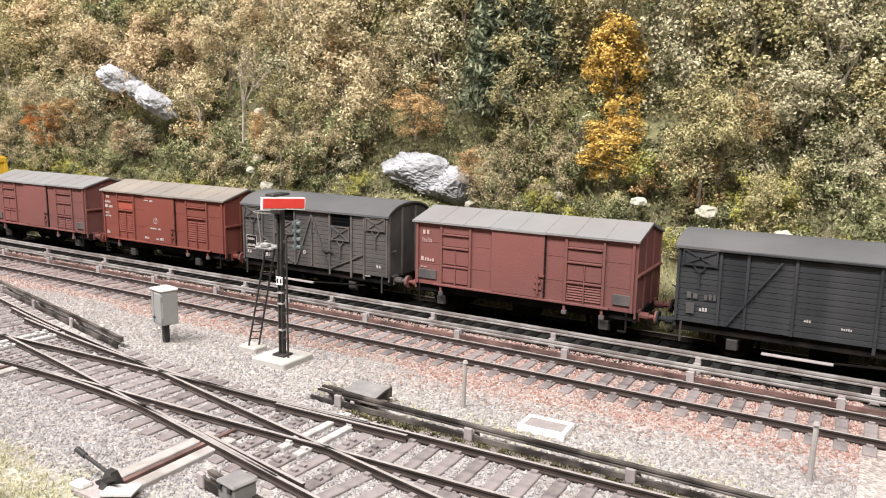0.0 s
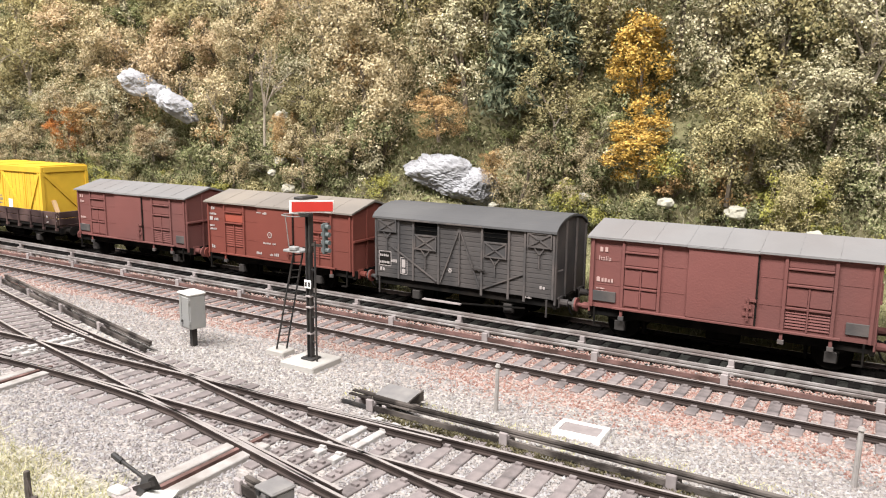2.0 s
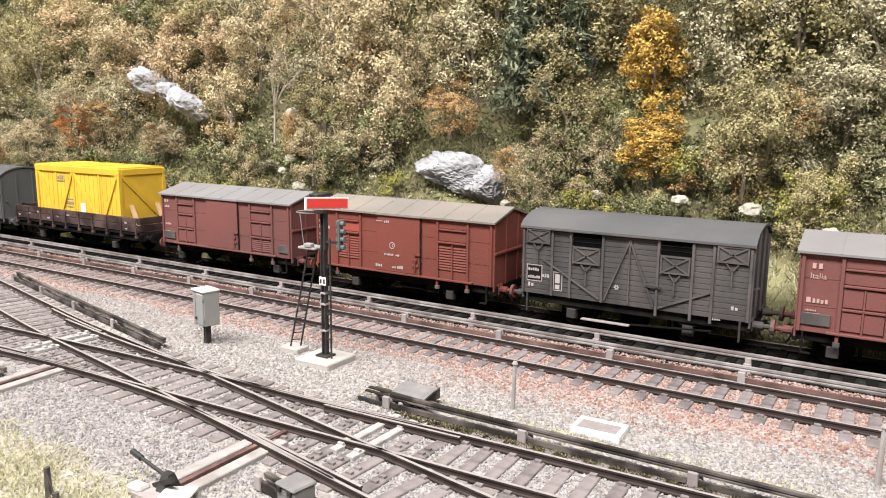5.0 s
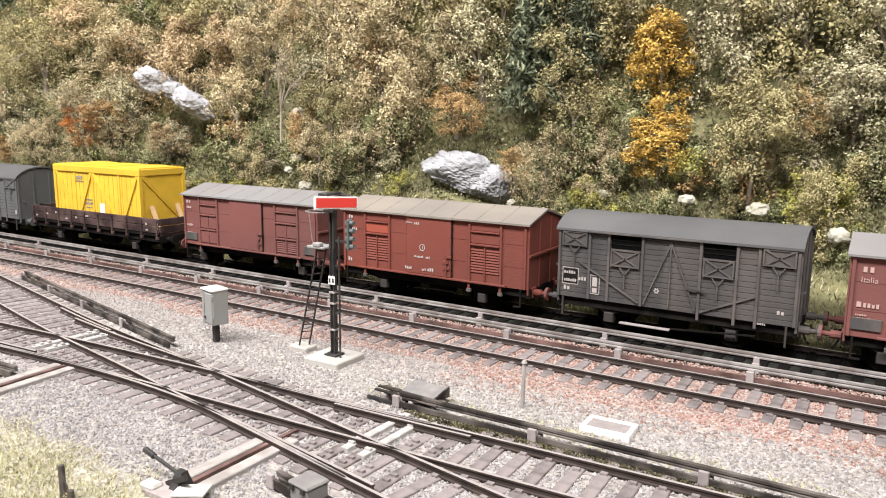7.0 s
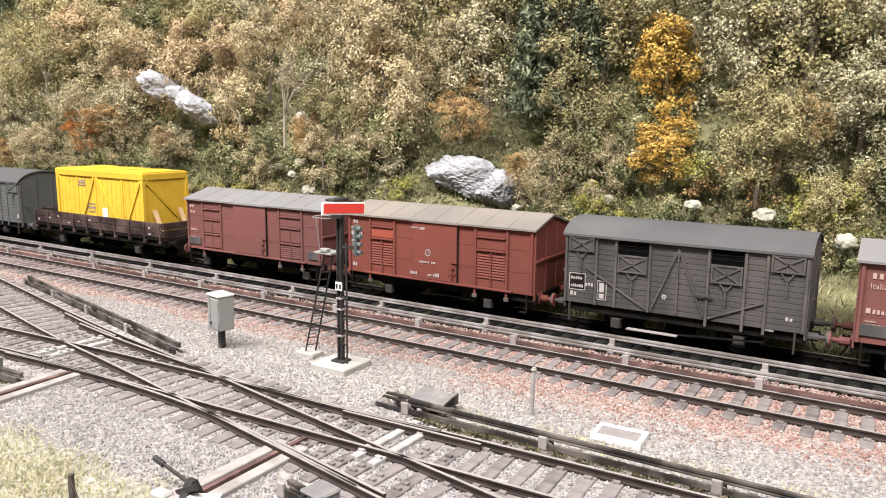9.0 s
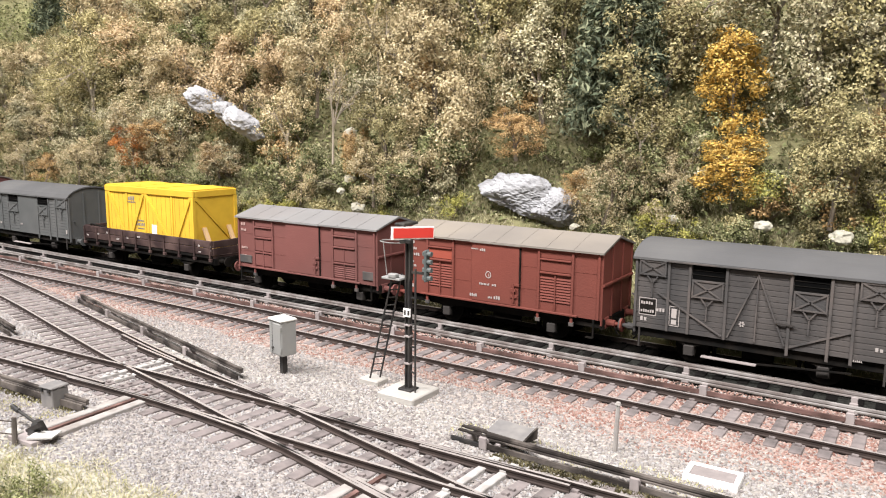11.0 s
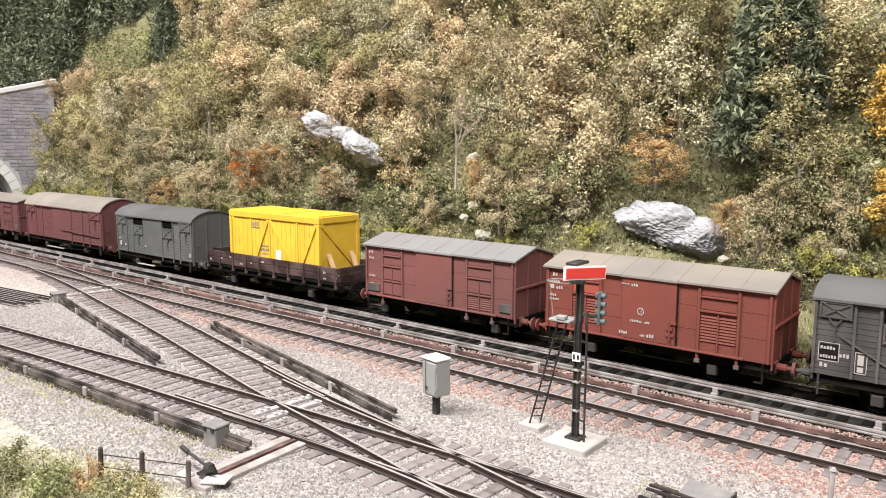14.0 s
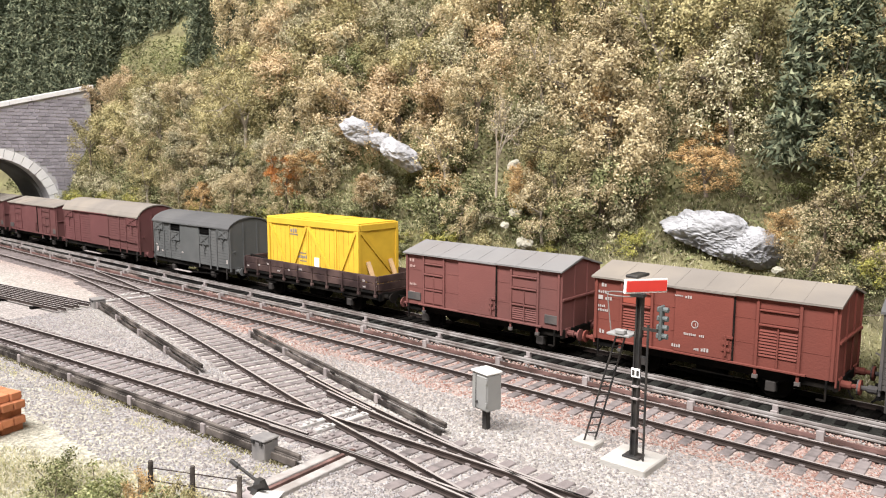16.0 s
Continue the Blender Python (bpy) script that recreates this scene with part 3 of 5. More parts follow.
def running_gear(ob, L, floor, buffers, spread, frame=FRAME):
    """Solebars, wheels, springs, axleboxes, buffers, couplings and steps."""
    h = L / 2
    part("underframe", box(-h + 0.5, h - 0.5, -12.5, 12.5, floor - 3.2, floor - 0.02), FRAME, ob)
    for s in (-1, 1):
        part("solebar", box(-h, h, s * 13.2 - 0.6, s * 13.2 + 0.6, floor - 3.2, floor - 0.1, 0.15), frame, ob)
        part("headstock", box(s * (h - 0.1) - 0.7, s * (h - 0.1) + 0.7, -14, 14, floor - 3.6, floor - 0.2, 0.15), frame, ob)
    me = buffer_mesh(buffers)
    for s in (-1, 1):
        for y in (-10, 10):
            b = link("buffer", me, ob)
            b.matrix_basis = pose(s * (h + 0.5) * MM, y * MM, (floor - 1.6) * MM, 0, 0, 0 if s > 0 else 180)
        bm = rod((s * h, 0, floor - 2), (s * (h + 6.2), 0, floor - 4.2), 0.45, 6)
        rod((s * (h + 3.0), -1.2, floor - 2.6), (s * (h + 3.0), 1.2, floor - 2.6), 0.5, 6, None, bm)
        part("coupling", bm, FRAME, ob)
    for s in (-1, 1):
        wx = s * L * spread
        part("axle", rod((wx, -9, 7.9), (wx, 9, 7.9), 0.9, 8), FRAME, ob)
        for y in (-1, 1):
            w = link("wheel", WHEEL, ob)
            w.matrix_basis = pose(wx * MM, y * 8.25 * MM, 8.4 * MM, 0, 0, 0 if y < 0 else 180)
            part("axlebox", box(wx - 1.7, wx + 1.7, y * 12.6 - 1.3, y * 12.6 + 1.3, 6.3, 9.9, 0.3), AXLEBOX if y < 0 else FRAME, ob)
            bm = bmesh.new()
            for k in range(4):
                box(wx - 5.6 + k * 1.1, wx + 5.6 - k * 1.1, y * 12.6 - 0.7, y * 12.6 + 0.7, 10.9 - k * 0.4, 11.3 - k * 0.4, 0, bm)
            part("leaf_spring", bm, FRAME, ob)
            bm = bar((wx - 2.2, y * 12.0, floor - 3), (wx - 1.6, y * 12.0, 6.0), 0.7, 0.5)
            bar((wx + 2.2, y * 12.0, floor - 3), (wx + 1.6, y * 12.0, 6.0), 0.7, 0.5, bm)
            part("axle_guard", bm, FRAME, ob)
    for s in (-1, 1):
        wx = s * L * spread
        bm = box(wx - s * 7.2 - 0.5, wx - s * 7.2 + 0.5, -9.4, -7.2, 5.2, 11.0, 0.15)
        bar((wx - s * 7.2, -8.6, 10.6), (wx - s * 9.5, -8.6, floor - 3), 0.6, 0.6, bm)
        part("brake_shoe", bm, FRAME, ob)
        bm = rod((s * (h + 0.6), -4.0, floor - 2.4), (s * (h + 2.4), -4.2, floor - 6.5), 0.32, 6)
        rod((s * (h + 2.4), -4.2, floor - 6.5), (s * (h + 3.4), -4.2, floor - 7.4), 0.32, 6, None, bm)
        part("brake_hose", bm, FRAME, ob)
    bm = rod((-L * 0.06, -4, 8.2), (L * 0.06, -4, 8.2), 2.6, 12)
    part("brake_cylinder", bm, FRAME, ob)
    part("brake_rod", bar((-L * 0.2, -9.5, 6.4), (L * 0.2, -9.5, 6.4), 0.6, 0.5), FRAME, ob)


def gable(w, e, r):
    return [(-w, e), (0, r), (w, e), (w, e - 0.7), (0, r - 0.9), (-w, e - 0.7)]


def arch(w, e, r, k=10):
    top = [(w * math.sin(a), e + (r - e) * (math.cos(a) - math.cos(1.25)) / (1 - math.cos(1.25))) for a in [(-1.25 + 2.5 * i / k) for i in range(k + 1)]]
    top = [(y / math.sin(1.25), z) for y, z in top]
    return top + [(y, z - 0.8) for y, z in top[::-1]]


def lettering(ob, marks, y, material):
    """Plain bars for markings: rows of (x, z, width, height)."""
    for x, z, w, h in marks:
        n = max(1, round(w / (h * 0.85)))
        bm = bmesh.new()
        for i in range(n):
            a = x + w * i / n
            b = a + w / n * (0.66 if n > 1 else 1)
            box(a, b, y - 0.06, y + 0.02, z, z + h * (1 if (i * 7 + n) % 3 else 0.8), 0, bm)
        part("marking", bm, material, ob)


def words(ob, text, x, z, size, y, material):
    cu = bpy.data.curves.new("lettering", "FONT")
    cu.body, cu.size, cu.extrude = text, size * MM, 0.00002
    tmp = bpy.data.objects.new("lettering", cu)
    me = bpy.data.meshes.new_from_object(tmp)
    me.materials.append(material)
    bpy.data.objects.remove(tmp)
    t = link("lettering", me, ob)
    t.matrix_basis = pose(x * MM, y * MM, z * MM, 90, 0, 0)
    return t


FLOOR, EAVE = 14.0, 38.6


def steel_van(name, x0, x1, body, roofmat, label, bright=None, ridge=43.0, shape="gable", spread=0.375):
    """A ribbed van: sliding door in the middle, shutter panels with louvres on both sides."""
    L = x1 - x0
    ob = thing(name, (x0 + x1) / 2, YC, 0, label, "goods wagon", "goods wagons")
    h, w = L / 2, 15.0
    prof = gable(w + 0.2, EAVE, ridge - 0.6) if shape == "gable" else arch(w + 0.2, EAVE, ridge - 0.6)
    k = 3 if shape == "gable" else len(prof) // 2
    part("body", extrude_x([(-w, FLOOR)] + [(max(-w, min(w, y)), z - 0.4) for y, z in prof[:k]] + [(w, FLOOR)], -h, h), body, ob)
    rp = gable(w + 1.3, EAVE - 0.1, ridge) if shape == "gable" else arch(w + 1.1, EAVE, ridge)
    part("roof", extrude_x(rp, -h - 0.9, h + 0.9), roofmat, ob)
    running_gear(ob, L, FLOOR, body, spread)
    for i in range(1, 8 if shape == "gable" else 1):
        x = -h + L * i / 8
        part("roof_seam", extrude_x([(y, z + 0.1) for y, z in rp[:3]] + [(y, z - 0.1) for y, z in rp[2::-1]], x - 0.16, x + 0.16), roofmat, ob)
    yf, frame_tone = -w, GREYTRIM
    rel = lambda f: -h + f * L
    # door
    d0, d1 = rel(0.382), rel(0.622)
    door = part("door", box(d0, d1, yf - 0.85, yf - 0.1, FLOOR + 0.9, EAVE - 1.2, 0.15), body, ob)
    part("door_edge", box(d1 - 0.1, d1 + 0.5, yf - 0.55, yf - 0.05, FLOOR + 0.9, EAVE - 1.2), FRAME, door)
    part("door_rail", box(d0 - 1, rel(0.9), yf - 1.0, yf - 0.1, EAVE - 1.3, EAVE - 0.6, 0.1), body, ob)
    part("lower_door_rail", box(rel(0.10), rel(0.9), yf - 1.2, yf - 0.1, FLOOR + 0.1, FLOOR + 0.8, 0.1), body, ob)
    bm = rod((d1 - 1.9, yf - 1.3, FLOOR + 2.4), (d1 - 1.9, yf - 1.3, FLOOR + 9.4), 0.4, 6)
    box(d1 - 3.3, d1 - 0.4, yf - 1.3, yf - 0.7, FLOOR + 4.0, FLOOR + 5.0, 0, bm)
    box(d1 - 3.0, d1 - 0.9, yf - 1.5, yf - 0.8, FLOOR + 6.4, FLOOR + 7.6, 0, bm)
    box(d1 - 2.6, d1 + 0.4, yf - 1.4, yf - 0.8, FLOOR + 8.6, FLOOR + 9.4, 0, bm)
    part("door_latch", bm, body, door, "rusty door latch")
    # posts
    for f in (0.012, 0.135, 0.278, 0.715, 0.872, 0.988):
        px = rel(f)
        low = FLOOR - 3.0 if f in (0.135, 0.715, 0.872) else FLOOR
        part("post", box(px - 0.5, px + 0.5, yf - 0.65, yf + 0.05, low, EAVE - 0.8, 0.1), body, ob)
    for f in (0.135, 0.715, 0.872):
        part("post_foot", box(rel(f) - 0.9, rel(f) + 0.9, yf - 0.75, yf + 0.3, FLOOR - 3.6, FLOOR - 2.2, 0.1), frame_tone, ob)
    for f0, f1 in ((0.278, 0.382), (0.622, 0.715), (0.872, 0.988), (0.012, 0.135)):
        for z in (FLOOR + 8.0, FLOOR + 16.5):
            part("seam", box(rel(f0) + 0.6, rel(f1) - 0.6, yf - 0.1, yf + 0.02, z, z + 0.22), body, ob)
    # hatch under the eave, sliding shutter, then two rows of small doors or louvres
    for f0, f1 in ((0.135, 0.278), (0.715, 0.872)):
        a, b = rel(f0) + 0.6, rel(f1) - 0.6
        mid = (a + b) / 2
        red = bright if bright and f0 < 0.5 else body
        part("hatch", box(a, b, yf - 0.2, yf + 0.02, EAVE - 4.2, EAVE - 1.3, 0.08), body, ob)
        part("hatch_lip", box(a, b, yf - 0.95, yf - 0.05, EAVE - 4.9, EAVE - 4.3, 0.12), body, ob)
        part("shutter", box(a, b, yf - 0.3, yf + 0.02, FLOOR + 15.6, EAVE - 5.2, 0.08), red, ob)
        part("shutter_rail", box(a, b, yf - 0.95, yf - 0.05, FLOOR + 14.7, FLOOR + 15.4, 0.12), body, ob)
        louvred = bright is not None or f0 > 0.5
        for c0, c1 in ((a + 0.1, mid - 0.3), (mid + 0.3, b - 0.1)):
            if bright is None:
                part("small_door", box(c0, c1, yf - 0.4, yf + 0.02, FLOOR + 8.7, FLOOR + 14.3, 0.1), body, ob)
                part("door_strip", box(c0 - 0.1, c1 + 0.1, yf - 0.8, yf - 0.05, FLOOR + 7.6, FLOOR + 8.3, 0.1), body, ob)
            if not louvred:
                part("small_door", box(c0, c1, yf - 0.4, yf + 0.02, FLOOR + 1.6, FLOOR + 7.2, 0.1), body, ob)
            count, base, pitch = (9, FLOOR + 4.4, 1.05) if bright else ((6, FLOOR + 1.8, 0.92) if louvred else (0, 0, 0))
            for i in range(count):
                z = base + i * pitch
                part("louvre", extrude_x([(yf - 0.38, z), (yf, z + 0.12), (yf, z + pitch * 0.7)], c0, c1), body, ob)
        part("mullion", box(mid - 0.25, mid + 0.25, yf - 0.6, yf, FLOOR + 1, FLOOR + 14.6, 0.05), body, ob)
    # ends
    for s in (-1, 1):
        xe = s * h
        for y in (-14.6, -5, 5, 14.6):
            part("end_post", box(xe - 0.1, xe + 0.5, y - 0.5, y + 0.5, FLOOR - 2, EAVE - (0 if abs(y) > 10 else -1.0), 0.1), body, ob)
        part("end_rail", box(xe - 0.1, xe + 1.0, -14.9, 14.9, FLOOR + 12, FLOOR + 13, 0.15), body, ob)
        part("step", bar((xe - s * 2.2, yf - 0.8, 7.5), (xe - s * 5.0, yf - 0.8, 7.5), 1.2, 0.4), FRAME, ob)
        part("step_hanger", box(xe - s * 2.4 - 0.3, xe - s * 2.4 + 0.3, yf - 0.9, yf - 0.4, 7.5, FLOOR), FRAME, ob)
        if s > 0 and not bright:
            part("corner_tread", box(xe - 7.5, xe - 1, yf - 0.5, yf + 0.02, FLOOR + 2.2, FLOOR + 5.8, 0.1), GREYTRIM, ob)
            part("corner_tread", box(-xe + 1, -xe + 9.5, yf - 0.5, yf + 0.02, FLOOR + 2.2, FLOOR + 5.8, 0.1), GREYTRIM, ob)
    part("rain_strip", box(d0 - 0.5, d1 + 0.5, yf - 1.5, yf - 0.9, EAVE - 1.0, EAVE - 0.3, 0.1), roofmat, ob)
    WAGONS.append((ob, (x0 + x1) / 2))
    return ob, rel, yf


def plank_van(name, x0, x1, planks, trim, roofmat, label, ridge=43.5, open_windows=True, flat=False, diagonal=True, spread=0.26):
    """A boarded van with crossed shutters under the eaves and a round roof."""
    L = x1 - x0
    ob = thing(name, (x0 + x1) / 2, YC, 0, label, "goods wagon", "goods wagons")
    h, w = L / 2, 15.0
    prof = arch(w - 0.1, EAVE, ridge - 0.6)
    part("body", extrude_x([(-w + 0.3, FLOOR)] + [(max(-w + 0.3, min(w, y)), z - 0.5) for y, z in prof[: len(prof) // 2]] + [(w, FLOOR)], -h, h), planks, ob)
    part("roof", extrude_x(arch(w + 1.0, EAVE, ridge), -h - 0.8, h + 0.8), roofmat, ob)
    running_gear(ob, L, FLOOR, trim, spread)
    yf = -w
    rel = lambda f: -h + f * L
    wins = ((0.242, 0.378), (0.634, 0.764))
    wz0, wz1 = EAVE - 5.6, EAVE - 1.1
    count = 13
    step = (EAVE - 1.2 - FLOOR) / count
    long_me = {}
    for i in range(count):
        z = FLOOR + i * step
        spans = [(0.0, 1.0)]
        if open_windows and z + step > wz0:
            spans = [(0.0, wins[0][0]), (wins[0][1], wins[1][0]), (wins[1][1], 1.0)]
        for f0, f1 in spans:
            key = (f0, f1)
            if key not in long_me:
                long_me[key] = mesh_of("plank", extrude_x([(yf, 0.08), (yf + 0.35, 0), (yf + 0.35, step), (yf, step - 0.22)], rel(f0) + 0.1, rel(f1) - 0.1), planks)
            p = link("plank", long_me[key], ob)
            p.location = (0, 0, z * MM)
    if open_windows:
        for f0, f1 in wins:
            # Black panel painted as the unlit inside; the body behind it is solid.
            part("painted_opening", box(rel(f0) + 0.2, rel(f1) - 0.2, yf + 0.1, yf + 0.3, wz0, wz1), VOID, ob)
            for k in range(2):
                part("slat", box(rel(f0), rel(f1), yf - 0.1, yf + 0.1, wz0 + 1.3 + 1.5 * k, wz0 + 1.5 + 1.5 * k), FRAME, ob)
    part("door", box(rel(0.388), rel(0.627), yf - 0.45, yf - 0.02, FLOOR + 0.2, EAVE - 1.4), planks, ob) if flat else None
    for f in ((0.005, 0.147, 0.235, 0.385, 0.627, 0.77, 0.852, 0.995)):
        part("post", box(rel(f) - 0.45, rel(f) + 0.45, yf - 0.5, yf + 0.05, FLOOR - (2 if f in (0.627, 0.77, 0.852) else 0), EAVE - 0.9, 0.08), trim, ob)
    panes = [(0.015, 0.14, EAVE - 6.0, EAVE - 0.9), (0.86, 0.99, EAVE - 6.3, EAVE - 0.9)]
    if open_windows:
        panes += [(f0, f1, wz0 - 6.2, wz0 - 0.3) for f0, f1 in wins]
    for f0, f1, z0, z1 in panes:
        a, b = rel(f0) + 0.3, rel(f1) - 0.3
        sh = part("shutter", box(a, b, yf - 0.45, yf + 0.02, z0, z1, 0.05), planks, ob)
        bm = bmesh.new()
        for q in (box,):
            q(a, b, yf - 0.75, yf - 0.4, z0, z0 + 0.5, 0, bm), q(a, b, yf - 0.75, yf - 0.4, z1 - 0.5, z1, 0, bm)
            q(a, a + 0.5, yf - 0.75, yf - 0.4, z0, z1, 0, bm), q(b - 0.5, b, yf - 0.75, yf - 0.4, z0, z1, 0, bm)
        part("shutter_frame", bm, trim, sh)
        for za, zb in ((z0, z1), (z1, z0)):
            part("cross_brace", bar((a, yf - 0.65, za), (b, yf - 0.65, zb), 0.35, 0.5), trim, sh)
        m = (a + b) / 2
        bm = bar((m - 1.8, yf - 0.45, z0 - 0.2), (m, yf - 0.45, z0 - 2.6), 0.4, 0.4)
        bar((m + 1.8, yf - 0.45, z0 - 0.2), (m, yf - 0.45, z0 - 2.6), 0.4, 0.4, bm)
        bar((m, yf - 0.45, z0 - 2.4), (m, yf - 0.45, z0 - 7.5), 0.4, 0.4, bm)
        part("shutter_stay", bm, trim, ob)
    if diagonal:
        c = rel(0.505)
        for f in (0.398, 0.617):
            part("diagonal_iron", bar((c, yf - 0.3, EAVE - 2.2), (rel(f), yf - 0.3, FLOOR + 1.0), 0.6, 0.45), trim, ob)
        part("centre_iron", bar((c, yf - 0.3, EAVE - 2.0), (c, yf - 0.3, FLOOR + 0.8), 0.5, 0.45), trim, ob)
        part("brace", bar((rel(0.635), yf - 0.3, FLOOR + 0.8), (rel(0.85), yf - 0.3, FLOOR + 8.2), 0.5, 0.5), trim, ob)
        part("brace", bar((rel(0.375), yf - 0.3, FLOOR + 1.0), (rel(0.10), yf - 0.3, FLOOR + 13), 0.5, 0.5), trim, ob)
        part("door_handle", bar((rel(0.58), yf - 0.8, FLOOR + 8), (rel(0.65), yf - 0.8, FLOOR + 7.8), 0.4, 0.5), AXLEBOX, ob)
    part("door_rail", box(rel(0.14), rel(0.63), yf - 1.3, yf - 0.1, EAVE - 0.9, EAVE - 0.3, 0.1), trim, ob)
    part("footboard", box(rel(0.30), rel(0.52), yf - 1.6, yf + 0.4, 7.2, 7.7, 0.1), CHAIR, ob)
    part("brake_lever", bar((rel(0.52), yf - 0.2, 7.8), (rel(0.86), yf - 0.2, 9.6), 0.5, 0.5), FRAME, ob)
    for s in (-1, 1):
        xe = s * h
        for y in (-14.4, -5, 5, 14.4):
            part("end_post", box(xe - 0.1, xe + 0.6, y - 0.5, y + 0.5, FLOOR - 2, EAVE + (0 if abs(y) > 10 else 2.8), 0.1), trim, ob)
        part("lamp_iron", bar((xe, -12, FLOOR + 10), (xe + s * 2, -12, FLOOR + 10.8), 0.5, 0.5), trim, ob)
        part("step_hanger", box(xe - s * 2.4 - 0.3, xe - s * 2.4 + 0.3, yf - 0.9, yf - 0.4, 7.5, FLOOR), AXLEBOX, ob)
    WAGONS.append((ob, (x0 + x1) / 2))
    return ob, rel, yf


# the train, from its far right wagon to the one in the tunnel
w0, rel, yf = plank_van("boarded_van", 81, 171, CHARCOAL, CHARCOAL, ROOF_DARK, "charcoal boarded goods van with a dark roof", 42.4, False, False, False, 0.30)
part("brace", bar((rel(0.18), yf - 0.3, FLOOR + 0.8), (rel(0.34), yf - 0.3, EAVE - 2.5), 0.9, 0.5), CHARCOAL, w0)
lettering(w0, [(rel(0.04), FLOOR + 8, 4, 2.0), (rel(0.10), FLOOR + 8, 4, 1.8), (rel(0.04), FLOOR + 3, 2.5, 3.5)], yf - 0.5, GREYTRIM)
lettering(w0, [(rel(0.085), FLOOR + 4, 2.6, 1.2), (rel(0.42), FLOOR + 5, 2, 0.7), (rel(0.53), FLOOR + 4, 3, 0.7)], yf - 0.1, LETTER)
w1, rel, yf = steel_van("ribbed_van", -18, 68, BROWN, ROOF_GREY, "faded oxide-brown ribbed goods van with a pale grey pitched roof")
words(w1, "Italia", rel(0.035), EAVE - 8.2, 2.4, yf - 0.2, PINKLETTER)
lettering(w1, [(rel(0.04), EAVE - 5.2, 1.0, 1.6), (rel(0.06), EAVE - 5.2, 1.0, 1.6), (rel(0.03), FLOOR + 9, 1.2, 1.6), (rel(0.05), FLOOR + 9, 4.4, 1.3), (rel(0.03), FLOOR + 6.4, 3, 0.5), (rel(0.03), FLOOR + 5.4, 4, 0.5), (rel(0.44), FLOOR + 11, 3.2, 0.5)], yf - 0.2, PINKLETTER)
w2, rel, yf = plank_van("boarded_van", -109, -31, GREYPLANK, GREYTRIM, ROOF_DARK, "grey boarded goods van with crossed shutters, two of them open")
lettering(w2, [(rel(0.03), FLOOR + 8.4, 4.4, 1.0), (rel(0.03), FLOOR + 5.6, 4.8, 1.0), (rel(0.03), FLOOR + 2.6, 2.6, 1.4), (rel(0.10), FLOOR + 6.4, 3.0, 1.2), (rel(0.165), FLOOR + 4.8, 1.7, 3.2), (rel(0.165), FLOOR + 2.6, 1.7, 1.6), (rel(0.93), FLOOR + 3.4, 2.4, 1.2), (rel(0.86), FLOOR - 0.6, 2.6, 0.6)], yf - 0.1, LETTER)
lettering(w2, [(rel(0.025), FLOOR + 4.9, 5.4, 5.2)], yf - 0.02, FRAME)
for fx, z, fw, fh in ((0.022, FLOOR + 4.6, 6.0, 5.8), (0.155, FLOOR + 2.0, 3.4, 6.6)):
    bm = box(rel(fx), rel(fx) + fw, yf - 0.1, yf - 0.02, z, z + 0.25)
    box(rel(fx), rel(fx) + fw, yf - 0.1, yf - 0.02, z + fh, z + fh + 0.25, 0, bm)
    for e in (0, fw - 0.22):
        box(rel(fx) + e, rel(fx) + e + 0.22, yf - 0.1, yf - 0.02, z, z + fh, 0, bm)
    part("marking_frame", bm, LETTER, w2, "thin white frame round the markings")
bm = bmesh.new()
for k in range(3):
    bar((rel(0.452) - 0.9 * math.cos(k * 1.047), yf - 0.1, FLOOR + 6 - 0.9 * math.sin(k * 1.047)), (rel(0.452) + 0.9 * math.cos(k * 1.047), yf - 0.1, FLOOR + 6 + 0.9 * math.sin(k * 1.047)), 0.2, 0.45, bm)
part("star_mark", bm, LETTER, w2, "white star mark")
w3, rel, yf = steel_van("ribbed_van", -207, -121, OXIDE, ROOF_BROWN, "warm oxide-red ribbed goods van with one bright red shutter", OXIDE_BRIGHT, spread=0.27)
for k in range(14):
    a = k / 14 * 2 * math.pi
    part("marking", bar((rel(0.47) + 1.15 * math.cos(a), yf - 0.95, FLOOR + 11.6 + 1.25 * math.sin(a)), (rel(0.47) + 1.15 * math.cos(a + 0.45), yf - 0.95, FLOOR + 11.6 + 1.25 * math.sin(a + 0.45)), 0.1, 0.3), LETTER, w3)
words(w3, "1", rel(0.467), FLOOR + 10.9, 2.0, yf - 0.95, LETTER)
lettering(w3, [(rel(0.425), FLOOR + 7.4, 4.6, 0.8), (rel(0.49), FLOOR + 7.4, 2.0, 0.8), (rel(0.38), EAVE - 3.6, 3.2, 0.5), (rel(0.425), EAVE - 4, 2.6, 1.0), (rel(0.375), FLOOR + 2.4, 3.4, 1.1), (rel(0.47), FLOOR + 2.4, 2, 0.8), (rel(0.50), FLOOR + 2.4, 3, 1.3)], yf - 0.95, LETTER)
lettering(w3, [(rel(0.035), EAVE - 4, 2.4, 1.4), (rel(0.02), EAVE - 6.5, 4.6, 1.0), (rel(0.02), EAVE - 9, 2.0, 1.6), (rel(0.055), EAVE - 9, 3, 1.2), (rel(0.02), EAVE - 12, 3.2, 0.9), (rel(0.02), EAVE - 13.6, 4.4, 0.9), (rel(0.03), FLOOR + 2.4, 2.4, 1.6)], yf - 0.15, LETTER)
part("lower_lattice", bar((rel(0.45), -12, 8.5), (rel(0.62), -12, 8.5), 0.6, 0.6), FRAME, w3)
